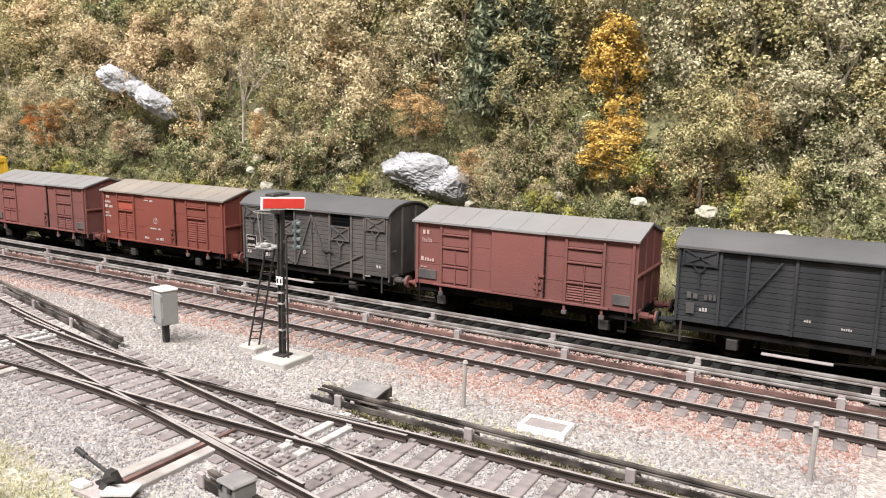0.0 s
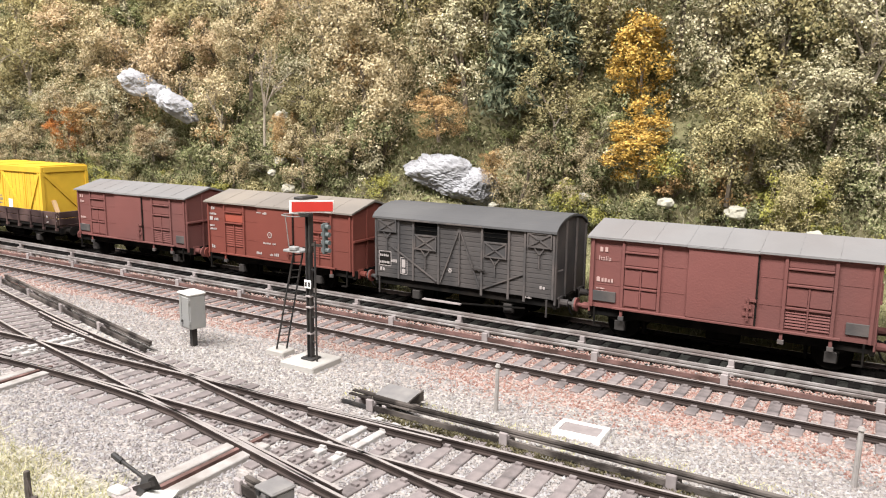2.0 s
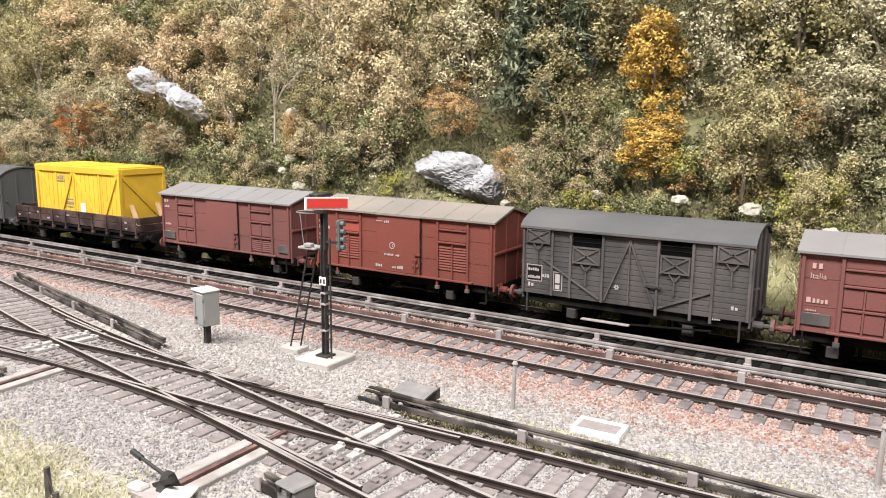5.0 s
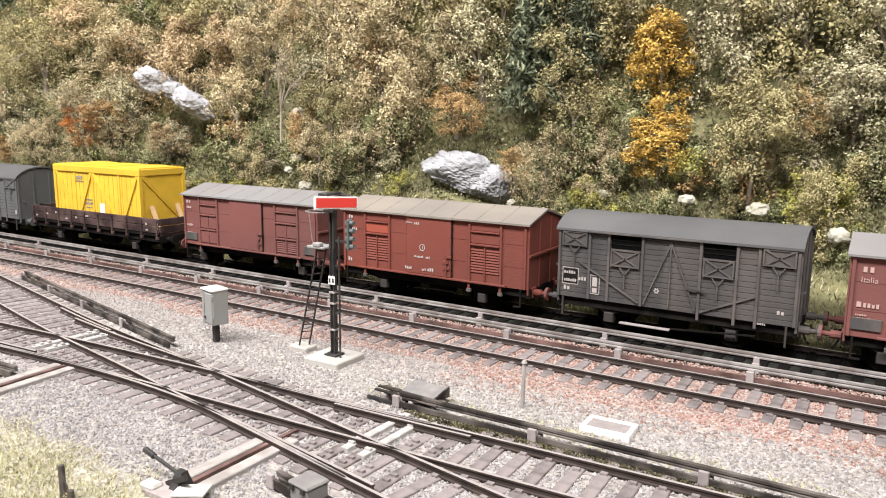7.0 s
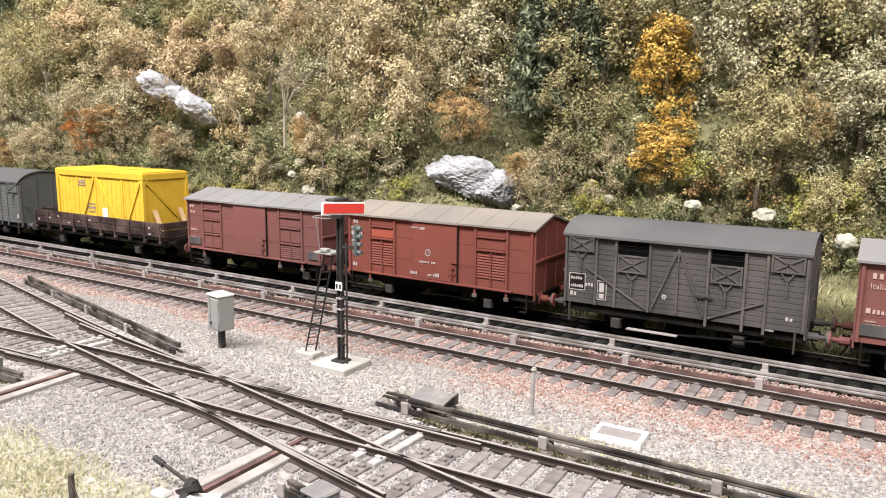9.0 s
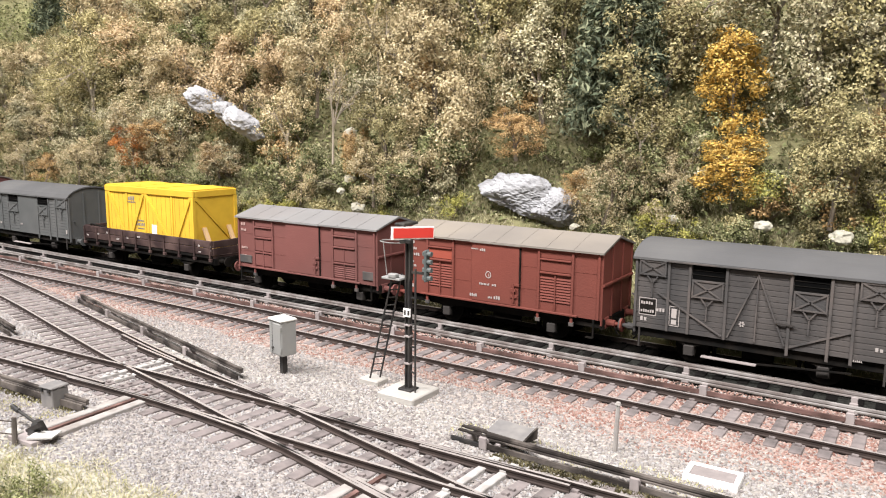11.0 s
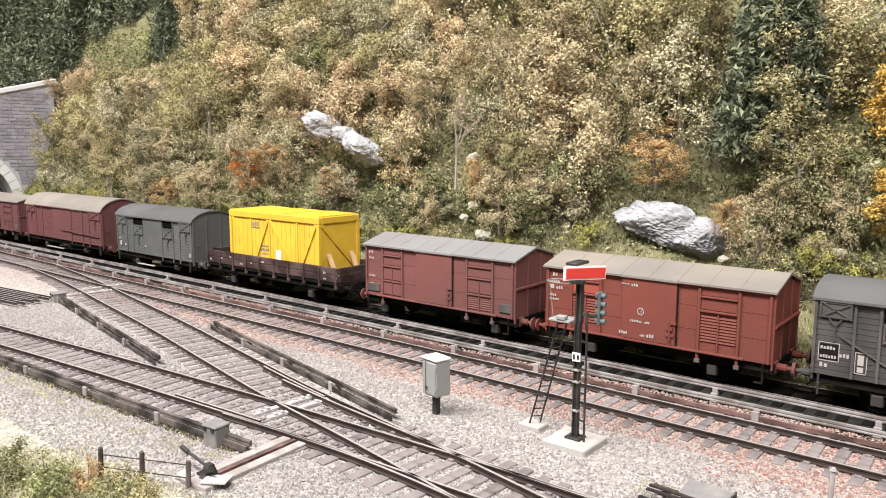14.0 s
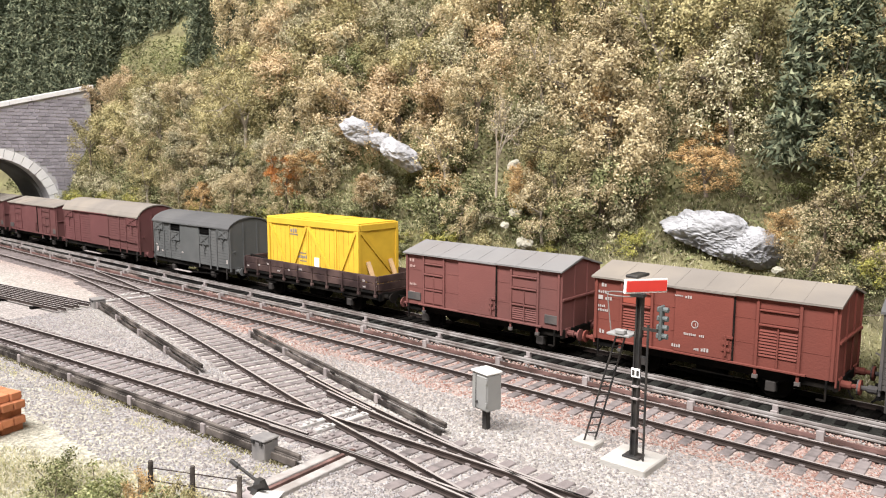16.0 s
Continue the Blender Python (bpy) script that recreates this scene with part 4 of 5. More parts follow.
w4, rel, yf = steel_van("ribbed_van", -308, -222, BROWN, ROOF_GREY, "oxide-brown ribbed goods van with a grey pitched roof")
lettering(w4, [(rel(0.03), EAVE - 4.4, 1.0, 1.4), (rel(0.05), EAVE - 4.4, 1.0, 1.4), (rel(0.03), EAVE - 7, 3.6, 1.1), (rel(0.03), FLOOR + 9, 4.4, 1.1), (rel(0.03), FLOOR + 5.4, 3.4, 0.7), (rel(0.43), FLOOR + 11, 3, 0.5)], yf - 0.2, PINKLETTER)


def flat_wagon(x0, x1):
    L = x1 - x0
    ob = thing("low_side_wagon", (x0 + x1) / 2, YC, 0, "black-brown low-sided wagon carrying a yellow crate", "goods wagon", "goods wagons")
    h = L / 2
    part("floor_board", box(-h, h, -14.4, 14.4, 15.0, 16.2), FLATCAR, ob)
    for s in (-1, 1):
        for z in (16.6, 20.4):
            part("side_board", box(-h, h, s * 14.8 - 0.5, s * 14.8 + 0.5, z, z + 3.6, 0.2), FLATCAR, ob)
            part("end_board", box(s * h - 0.5, s * h + 0.5, -14.2, 14.2, z, z + 3.6, 0.2), FLATCAR, ob)
    n = 9
    for i in range(n + 1):
        x = -h + 0.8 + (L - 1.6) * i / n
        part("stanchion", box(x - 0.5, x + 0.5, -15.9, -15.2, 15.2, 23.4, 0.1), FLATCAR, ob)
        part("hook", box(x - 0.9, x + 0.9, -16.0, -14.6, 13.4, 15.0, 0.2), FLATCAR, ob)
    part("lower_sill", box(-h, h, -15.0, -14, 15.0, 16.4, 0.1), FRAME, ob)
    running_gear(ob, L, 15.0, FRAME, 0.30)
    lettering(ob, [(-h + 3 + k * 9.6, 18.0 + 1.4 * (k % 3), 1.8 + (k % 2), 1.0) for k in range(6)] + [(h - 10, 20.5, 1.8, 1.2), (h - 10, 17.6, 2.2, 0.8), (h - 0.9, 20.8, 0.8, 0.9), (h - 0.9, 18.8, 0.8, 0.9)], -15.35, LETTER)
    bm = rod((-h + 2, -12, 24.5), (-h + 24, -12, 23.2), 0.45, 6)
    rod((-h + 2, -12, 24.5), (-h + 2, -12, 22), 0.45, 6, None, bm)
    part("hand_rail", bm, FRAME, ob)
    WAGONS.append((ob, (x0 + x1) / 2))
    return ob


flat_wagon(-440, -328)


def crate(x0, x1):
    """A big yellow wooden case: frame beams, diagonals, a lid and two wedges."""
    L = x1 - x0
    ob = thing("crate", (x0 + x1) / 2, YC, 16.2, "bright yellow boarded transport crate standing on the low wagon", "crate")
    h, w, t = L / 2, 13.6, 33.0
    part("case", box(-h, h, -w, w, 0, t - 1.5), YELLOW, ob)
    for y in (-1, 1):
        part("lid_beam", box(-h - 0.8, h + 0.8, y * w - 0.8, y * w + 0.8, t - 4.2, t - 0.6, 0.3), YELLOW, ob)
        part("lid_beam", box(y * h - 0.8, y * h + 0.8, -w + 0.8, w - 0.8, t - 4.2, t - 0.6, 0.3), YELLOW, ob)
        part("beam", box(-h - 0.7, h + 0.7, y * w - 0.7, y * w + 0.7, 0, 3.0, 0.15), YELLOW, ob)
    for i in range(8):
        x = -h + L * (i + 0.5) / 8
        tilt = 0.45 * math.sin(i * 2.3)
        board = part("lid_board", bar((x - L / 16 + 0.2, 0, t - 0.5 + tilt * 0.4), (x + L / 16 - 0.2, 0, t - 0.5 - tilt * 0.4), 2 * w + 0.6 + tilt, 0.7), YELLOW, ob)
    at = lambda f: -h + f * L
    for f in (0.005, 0.995):
        part("upright", box(at(f) - 1.0, at(f) + 1.0, -w - 0.75, -w + 0.1, 3, t - 4.2, 0.15), YELLOW, ob)
    for f in (0.25, 0.465, 0.77):
        part("upright", box(at(f) - 0.6, at(f) + 0.6, -w - 0.45, -w + 0.1, 3, t - 4.2, 0.1), YELLOW, ob)
    for k in range(1, 20):
        part("board_gap", box(at(k / 20) - 0.1, at(k / 20) + 0.1, -w - 0.06, -w + 0.05, 3, t - 4.2), GAP, ob)
    for f0, f1 in ((0.03, 0.24), (0.455, 0.275), (0.48, 0.755), (0.975, 0.79)):
        part("diagonal", bar((at(f0), -w - 0.4, t - 4.3), (at(f1), -w - 0.4, 2.6), 0.7, 1.7), YELLOW, ob)
    for y in (-w, w):
        part("upright", box(h - 0.1, h + 0.75, y - 1, y + 1, 3, t - 4.2, 0.1), YELLOW, ob)
    part("diagonal", bar((h + 0.35, -w + 1, t - 4.2), (h + 0.35, w - 1, 3), 0.7, 1.9), YELLOW, ob)
    for y in (-8, 8):
        part("wedge", bar((h + 0.9, y, 13), (h + 7.0, y, 0.3), 2.2, 1.2), TIMBER, ob, "raw timber wedge")
        part("wedge", bar((-h - 0.9, y, 13), (-h - 7.0, y, 0.3), 2.2, 1.2), TIMBER, ob, "raw timber wedge")
    part("label", box(2.5, 6.5, -w - 0.15, -w, 7.5, 12.5), WHITE, ob, "white paper label")
    lettering(ob, [(-17.5, t - 8.2, 6, 2.2), (-18.5, t - 9.6, 7.5, 0.8), (-10, 13.6, 6, 0.8), (-13, 11.2, 11, 1.6), (-10, 9.4, 6, 0.7)], -w - 0.1, GREYBOX)
    WAGONS.append((ob, (x0 + x1) / 2))
    ob["rest"] = 16.2


crate(-417.7, -342.6)
w6, rel, yf = plank_van("boarded_van", -546, -456, SLATEBODY, SLATEBODY, ROOF_DARK, "green-grey van with a round roof and two open shutters", 45.0, True, True, False)
lettering(w6, [(rel(0.03), FLOOR + 8, 3, 1.0), (rel(0.05), FLOOR + 4, 2, 3.0), (rel(0.12), FLOOR + 4, 2, 1.4), (rel(0.40), FLOOR + 5, 2.4, 1.2), (rel(0.97), FLOOR + 3, 1.4, 2.4)], yf - 0.6, LETTER)
w7, rel, yf = plank_van("boarded_van", -690, -568, MAROON, MAROON, ROOF_BROWN, "dull maroon van with a high round roof", 47.0, False, True, False)
part("hand_rail", bar((rel(0.5), yf - 1.2, FLOOR + 8), (rel(0.98), yf - 1.2, FLOOR + 7), 0.5, 0.5), MAROON, w7)
w8, rel, yf = steel_van("ribbed_van", -808, -706, MAROON, ROOF_BROWN, "dull maroon ribbed van with a grey-brown roof")
steel_van("ribbed_van", -926, -822, MAROON, ROOF_BROWN, "dull maroon ribbed van entering the tunnel")

# ---------- lineside things ----------
def signal():
    x, y = -155.0, 180.0
    ob = thing("railway_signal", x, y, 0, "black signal mast with a red board and ladder on concrete", "railway signal")
    part("base", box(-6.8, 6.8, -7, 7, -0.4, 2.0, 0.35), CONCRETE, ob, "pale concrete base block")
    part("foot_plate", box(-2.4, 2.4, -2.2, 2.2, 2.0, 2.6, 0.1), BLACK, ob)
    bm = box(-0.85, -0.5, -0.8, 0.8, 2.4, 37.5)
    box(0.5, 0.85, -0.8, 0.8, 2.4, 37.5, 0, bm), box(-0.6, 0.6, -0.25, 0.25, 2.4, 37.5, 0, bm)
    part("mast", bm, BLACK, ob)
    bm = box(-0.6, -0.2, -0.9, 0.9, 36, 49)
    box(0.7, 1.1, -0.9, 0.9, 36, 49, 0, bm), box(-0.3, 0.8, -0.2, 0.2, 36, 49, 0, bm)
    part("upper_mast", bm, BLACK, ob)
    for z in (10, 18.5, 22):
        part("clamp", box(-1.05, 1.05, -1.0, 1.0, z, z + 0.6, 0.1), CHAIR, ob)
    part("number_plate", box(-1.0, 1.6, -1.3, -1.1, 25, 27.6, 0.05), WHITE, ob, "white plate with dark marks")
    lettering(ob, [(-0.7, 25.6, 0.7, 1.4), (0.6, 25.6, 0.7, 1.4)], -1.35, BLACK)
    board = part("name_board", bar((-1.0, -7.0, 50.8), (4.8, 6.0, 50.1), 0.6, 3.7), WHITE, ob, "white-edged red board")
    part("red_face", bar((-0.5, -6.7, 50.78), (5.0, 5.6, 50.12), 0.3, 2.9), RED, board, "plain red board face")
    part("board_bracket", box(-1.5, 2.4, -2.8, -0.8, 47.5, 48.5, 0.1), BLACK, ob)
    part("board_hood", box(-2.6, 1.0, -3.6, 3.6, 52.6, 53.4, 0.2), BLACK, ob)
    lamp = part("lamp_board", box(6.2, 6.9, -1.3, 1.3, 36.2, 45.8, 0.35), LAMP, ob, "grey-green lamp board")
    for z in (37.4, 39.8, 42.2, 44.6):
        part("lamp_hood", rod((6.9, 0, z), (8.3, 0, z), 0.75, 10), LAMP, lamp)
        part("lamp_back", box(5.3, 6.2, -0.7, 0.7, z - 0.7, z + 0.7, 0.2), LAMP, lamp)
    part("lamp_arm", bar((1.2, 0, 38.6), (6.2, 0, 38.6), 0.8, 0.7), BLACK, ob)
    part("conduit", rod((3.4, -1.2, 2), (3.4, -1.2, 40), 0.32, 6), BLACK, ob)
    for z in (8, 16, 23, 31):
        part("conduit_clip", bar((1.4, -0.6, z), (3.5, -1.2, z), 0.4, 0.4), BLACK, ob)
    part("platform", box(-8.0, -1.2, -3.0, 3.0, 36.0, 36.7, 0.15), PLATFORM, ob, "pale grey service platform")
    part("lamp_box", box(-5.4, -2.6, -3.2, -1.2, 36.7, 37.9, 0.2), PLATFORM, ob)
    bm = bmesh.new()
    for k in range(12):
        a, b = math.pi * k / 12 * 2, math.pi * (k + 1) / 12 * 2
        rod((-5.4 + 4.6 * math.cos(a), 3.2 * math.sin(a), 47.2), (-5.4 + 4.6 * math.cos(b), 3.2 * math.sin(b), 47.2), 0.2, 5, None, bm)
    for a in (3.0,):
        rod((-5.4 + 4.6 * math.cos(a), 3.2 * math.sin(a), 47.2), (-5.0 + 3.4 * math.cos(a), 2.6 * math.sin(a), 36.5), 0.16, 5, None, bm)
    part("safety_cage", bm, HOOP, ob, "dull grey safety hoop")
    lad = part("ladder", rod((-16.8, 2.2, 1.6), (-6.2, 0.4, 37), 0.3, 6), BLACK, ob)
    part("ladder_stile", rod((-14.6, 4.6, 1.6), (-4.6, 2.8, 37), 0.3, 6), BLACK, lad)
    for k in range(1, 14):
        f = k / 14
        part("rung", rod((-16.8 + 10.6 * f, 2.2 - 1.8 * f, 1.6 + 35.4 * f), (-14.6 + 10 * f, 4.6 - 1.8 * f, 1.6 + 35.4 * f), 0.2, 5), BLACK, lad)
    part("ladder_base", box(-20.0, -12.4, 0.4, 6.4, -0.3, 1.7, 0.35), CONCRETE, ob, "small concrete ladder footing")


signal()


def cabinet():
    ob = thing("relay_cabinet", -201.5, 173.5, 0, "pale grey metal relay cabinet on a black post", "relay cabinet", rz=-12)
    part("post", box(-0.9, 0.9, -0.9, 0.9, 0, 7.2), BLACK, ob, "black square post")
    part("casing", box(-3.7, 3.7, -2.9, 2.9, 6.8, 18.2, 0.3), CABINET, ob)
    part("door", box(-1.3, 3.4, -3.2, -2.8, 7.3, 17.7, 0.15), CABINET, ob)
    part("lid", box(-4.0, 4.0, -3.3, 3.2, 18.2, 19.1, 0.35), CABINET_TOP, ob, "lighter grey lid")
    part("door_gap", box(-1.75, -1.35, -3.05, -2.8, 7.3, 17.7), BLACK, ob)
    part("lock", rod((-0.8, -3.2, 9.4), (-0.8, -3.7, 9.4), 0.4, 8), BLACK, ob)
    for z in (8.6, 15.8):
        part("hinge", box(3.2, 3.8, -3.3, -2.8, z, z + 1.2), CABINET, ob)


cabinet()


def hatch():
    ob = thing("cable_hatch", -63.5, 175.5, 0, "low cable hatch with a chipped white frame and grey cover", "cable hatch", rz=2)
    for a in ((-6.2, 6.2, 3.0, 4.2), (-6.2, 6.2, -4.2, -3.0), (-6.2, -5.0, -3.0, 3.0), (5.0, 6.2, -3.0, 3.0)):
        part("frame", box(*a, -0.2, 1.5, 0.15), WHITE, ob, "white painted frame")
    part("cover", box(-5.0, 5.0, -3.0, 3.0, -0.2, 1.2, 0.1), CHAIR, ob, "grey concrete cover")


hatch()


def marker_post(x, y, h):
    ob = thing("marker_post", x, y, 0, "thin weathered pale wooden marker post in the ballast", "marker post", "marker posts")
    part("stake", rod((0, 0, -0.5), (0.3, 0, h), 0.65, 8, 0.55), PLANKGREY, ob)
    part("cap", rod((0.3, 0, h), (0.3, 0, h + 0.7), 0.85, 8, 0.5), PLANKGREY, ob)


marker_post(-88, 177, 12.6)
marker_post(-4, 181, 13)


def point_lever(x, y, rz, flip):
    """Two bleached timbers under the rails, with a weighted throw lever at the end."""
    ob = thing("point_lever", x, y, 0, "weighted point lever on two bleached timbers", "point lever", "point levers", rz)
    for dx in (-3.2, 3.2):
        part("timber", box(dx - 1.6, dx + 1.6, -3, 30, -0.2, 1.2, 0.2), PLANKGREY, ob)
    part("rod", box(-0.6, 0.6, 2, 34, 0.3, 1.3), BOARD, ob, "rusty throw rod")
    part("stand", extrude_x([(-2.4, 1.2), (2.4, 1.2), (1.0, 4.6), (-0.4, 4.6)], -1.0, 1.0), BLACK, ob)
    part("base_plate", box(-5.2, 5.2, -5, 0.5, 0, 1.4, 0.2), CHAIR, ob)
    lever = part("lever_arm", rod((0, 0.3, 3.4), (flip * 9.0, 0.6, 5.4), 0.4, 8), BLACK, ob)
    part("grip", rod((flip * 8.8, 0.6, 5.3), (flip * 12.0, 0.8, 6.0), 0.65, 8), BLACK, lever)
    part("weight", box(flip * 5.2 - 2.2, flip * 5.2 + 2.2, -4.6, -1.6, 0.2, 2.2, 0.5), CONCRETE, ob, "chipped pale counterweight")
    part("cover_plate", bar((-flip * 1.5, -2.6, 1.9), (-flip * 7.5, 0.4, 2.2), 4.6, 0.4), CABINET_TOP, ob, "pale grey cover plate")
    part("quadrant", bar((-3, -1, 1.5), (3.4, -1.4, 4.6), 0.7, 1.1), AXLEBOX, ob)


point_lever(-127.0, 98.0, 0, -1)
point_lever(-216.0, 99.5, 4, -1)


def fence():
    ob = thing("wire_fence", -228, 88, 0, "low fence of rusty posts and two wires at the grass edge", "fence", rz=26)
    for x in (-12, 0, 13):
        part("post", rod((x, 0, -1), (x + 0.4, 0, 8.4 - (x == 13)), 0.75, 7, 0.6), BOARD_DARK, ob)
    for z in (3.2, 6.6):
        part("wire", rod((-12, 0, z), (13, 0, z - 0.3), 0.16, 5), RUST, ob)
    ob = thing("wire_fence", -128, 76, 0, "low fence of rusty posts and two wires at the grass edge", "fence", rz=-24)
    for x in (-16, -4, 8):
        part("post", rod((x, 0, -1), (x - 0.3, 0, 8), 0.75, 7, 0.6), BOARD_DARK, ob)
    for z in (3.0, 6.4):
        part("wire", rod((-16, 0, z), (8, 0, z), 0.16, 5), RUST, ob)


fence()


def spare_rails():
    ob = thing("rail_stack", -530, 156, 0, "stack of spare rusty rails lying on timber bearers", "rail stack", rz=7)
    for x in (-38, 0, 36):
        part("bearer", box(x - 1.4, x + 1.4, -12, 12, 0, 1.4), TIE_DARK, ob)
    me = sweep([(-58, 0, 0), (0, 0, 0), (58, 0, 0)], [(a * 0.8, h * 0.8) for a, h in RAILFORM], "spare_rail", (RUST, STEEL), (6,))
    for i in range(8):
        r = link("spare_rail", me, ob)
        r.matrix_basis = pose(4 * math.sin(i * 2.2) * MM, (-9.5 + 2.7 * i) * MM, 1.4 * MM, 0, 0, 0.8 * math.sin(i * 3.1))


spare_rails()


def boulder(name, cx, cy, cz, rx, ry, rz, seed, material, label, turn=0.0, rough=0.30):
    """A craggy rock: broad lobes, then sharp creased facets."""
    bm = bmesh.new()
    big = rx > 6
    bmesh.ops.create_icosphere(bm, subdivisions=5 if big else 3, radius=1)
    rng = random.Random(seed)
    cuts = [(Vector((rng.gauss(0, 1), rng.gauss(0, 1), rng.gauss(0, 1))).normalized(), rng.uniform(0.74, 1.0)) for _ in range(22 if big else 12)]
    for v in bm.verts:
        p = v.co.copy()
        f = min([1.12] + [d / p.dot(n) for n, d in cuts if p.dot(n) > 0.2])
        q = Vector((p.x * rx, p.y * ry, p.z * rz))
        f *= 1 + rough * 0.5 * noise.noise(p * 2.1 + Vector((seed, 0, 0)))
        if big:
            f -= 0.16 * abs(noise.noise(q * 0.34 + Vector((0, seed, 0)))) + 0.12 * abs(noise.noise(Vector((q.x * 0.5 + q.z * 0.5, q.y, q.z * 1.3)) + Vector((seed, 0, 0))))
        v.co = q * f
    ob = link(name, mesh_of(name, bm, material))
    ob.matrix_basis = pose(cx * MM, cy * MM, cz * MM, 0, turn, 0)
    tagged(ob, label, "rock", "rocks on the hillside")


boulder("rock_outcrop", -186, 315, 50.5, 24, 8, 10.4, 2.3, ROCK, "pale grey limestone outcrop in the grassy bank", 9, 0.16)
boulder("rock_outcrop", -169, 313, 45.6, 11.5, 8, 8.8, 5.9, ROCK, "pale grey limestone outcrop in the grassy bank", 10, 0.16)
boulder("rock_outcrop", -409, 314, 98.5, 16.5, 8, 8.0, 8.2, ROCK, "white limestone outcrop high among the trees", 20)
boulder("rock_outcrop", -389, 313, 90.5, 11, 7, 6.6, 3.1, ROCK, "white limestone outcrop high among the trees", 30)
boulder("rock_outcrop", -371, 312, 83.0, 16, 8, 7.8, 11.4, ROCK, "white limestone outcrop high among the trees", 26)
for bx, by, bz, br, sd in ((-275, 302, 40, 3.6, 1), (-80, 308, 45, 3.6, 2), (-53, 305, 43.5, 4.4, 3), (-25, 299, 36.5, 4.6, 4), (-157.6, 309, 38.5, 2.6, 5), (-65, 314, 54, 2.2, 6), (-288, 310, 54.5, 4.0, 7), (-294, 309, 47.5, 2.8, 8), (-283, 309, 39, 4.2, 9), (-296, 319, 78, 5.0, 10), (-293, 317, 71, 3.4, 11), (-590, 312, 55, 5, 12), (-115, 309, 45, 3, 13), (18, 312, 44, 4, 14)):
    boulder("stone", bx, by, bz, br * 0.85, br * 0.7, br * 0.65, sd * 3.7, PEBBLE, "small cream stone in the grassy bank", 0, 0.5)

# ---------- vegetation ----------
def leaf_cloud(centres, sizes, rng, leaf, stretch=1.0, outward=0.8):
    """Small leaf faces scattered in clumps, most of them turned outward and up: n x 3 centres with a radius each."""
    k = len(centres)
    unit = lambda q: q / (np.linalg.norm(q, axis=1)[:, None] + 1e-9)
    d = unit(rng.normal(size=(k, 3)))
    pos = centres + d * sizes[:, None] * rng.random((k, 1)) ** 0.45
    mid = centres.mean(0)
    n = unit(d * outward + unit((centres - mid) * (1, 1, 0.6)) * outward * 0.5 + (0, 0, 0.25 * outward) + unit(rng.normal(size=(k, 3))) * 0.75)
    a = unit(np.cross(n, rng.normal(size=(k, 3))))
    b = np.cross(n, a)
    s = leaf * (0.6 + 0.8 * rng.random((k, 1)))
    v = np.stack([pos - a * s * stretch - b * s * 0.35, pos + b * s * 0.8, pos + a * s * stretch - b * s * 0.3], 1).reshape(-1, 3)
    return v, np.arange(3 * k).reshape(-1, 3).tolist()


def limbs(rng, height, spread, levels, r0):
    """Tapered limbs from the ground up; returns the mesh builder and the twig tips."""
    bm, tips = bmesh.new(), []

    def grow(p, way, length, r, level):
        q = p + way * length
        rod(p, q, r, 5, r * 0.62, bm)
        if level == 0:
            tips.append(q)
            return
        tips.append(p + way * length * 0.7)
        for _ in range(3 if level > 1 else 4):
            turn = Vector(rng.normal(size=3)) * 0.62
            new_way = (way + turn + Vector((0, 0, 0.16))).normalized()
            grow(p + way * length * float(rng.uniform(0.45, 1.0)), new_way, length * float(rng.uniform(0.55, 0.8)), r * 0.55, level - 1)

    grow(Vector((0, 0, -2)), Vector((float(rng.normal() * 0.08), float(rng.normal() * 0.08), 1)).normalized(), height * 0.36, r0, levels)
    return bm, tips


def tree_kind(seed, height, radius, leaves, leaf=1.15, clump=5.5, bark=None, levels=3, full=0.38):
    rng = np.random.default_rng(seed)
    bm, tips = limbs(rng, height, radius, levels, height * 0.019)
    t = np.array([tuple(p) for p in tips])
    mid = t[:, 2] > height * 0.12
    t = t[mid]
    top = t.max(0)
    t[:, 2] *= height * 0.92 / top[2]
    rad = np.percentile(np.hypot(t[:, 0], t[:, 1]), 92)
    grow = radius / rad
    t[:, :2] *= grow
    bmesh.ops.scale(bm, vec=(grow, grow, height * 0.92 / top[2]), verts=bm.verts)
    # lower clumps that hide the trunk
    k = 70
    ang, up = rng.random(k) * 6.283, 0.06 + 0.62 * rng.random(k)
    out = radius * (0.35 + 0.6 * np.sqrt(rng.random(k))) * np.sin(np.pi * (0.25 + 0.6 * up))
    skirt = np.stack([out * np.cos(ang), out * np.sin(ang), height * up], 1)
    many = int(leaves * full)
    centres = np.concatenate([t[rng.integers(0, len(t), leaves - many)], skirt[rng.integers(0, k, many)]])
    v, f = leaf_cloud(centres, np.full(leaves, clump), rng, leaf)
    return mesh_of("trunk", bm, bark or BARK), raw("crown", v, f, TAN)


def bush_kind(seed, height, radius, leaves, leaf=0.62):
    rng = np.random.default_rng(seed)
    k = 26
    c = rng.normal(size=(k, 3)) * np.array([radius * 0.5, radius * 0.42, height * 0.26]) + np.array([0, 0, height * 0.48])
    c[:, 2] = np.clip(c[:, 2], 0.5, None)
    v, f = leaf_cloud(c[rng.integers(0, k, leaves)], np.full(leaves, radius * 0.34), rng, leaf)
    bm = bmesh.new()
    for p in c[:12]:
        rod((0, 0, -1.5), tuple(p), 0.4, 4, 0.15, bm)
    return mesh_of("stem", bm, BARK), raw("foliage", v, f, GREEN)


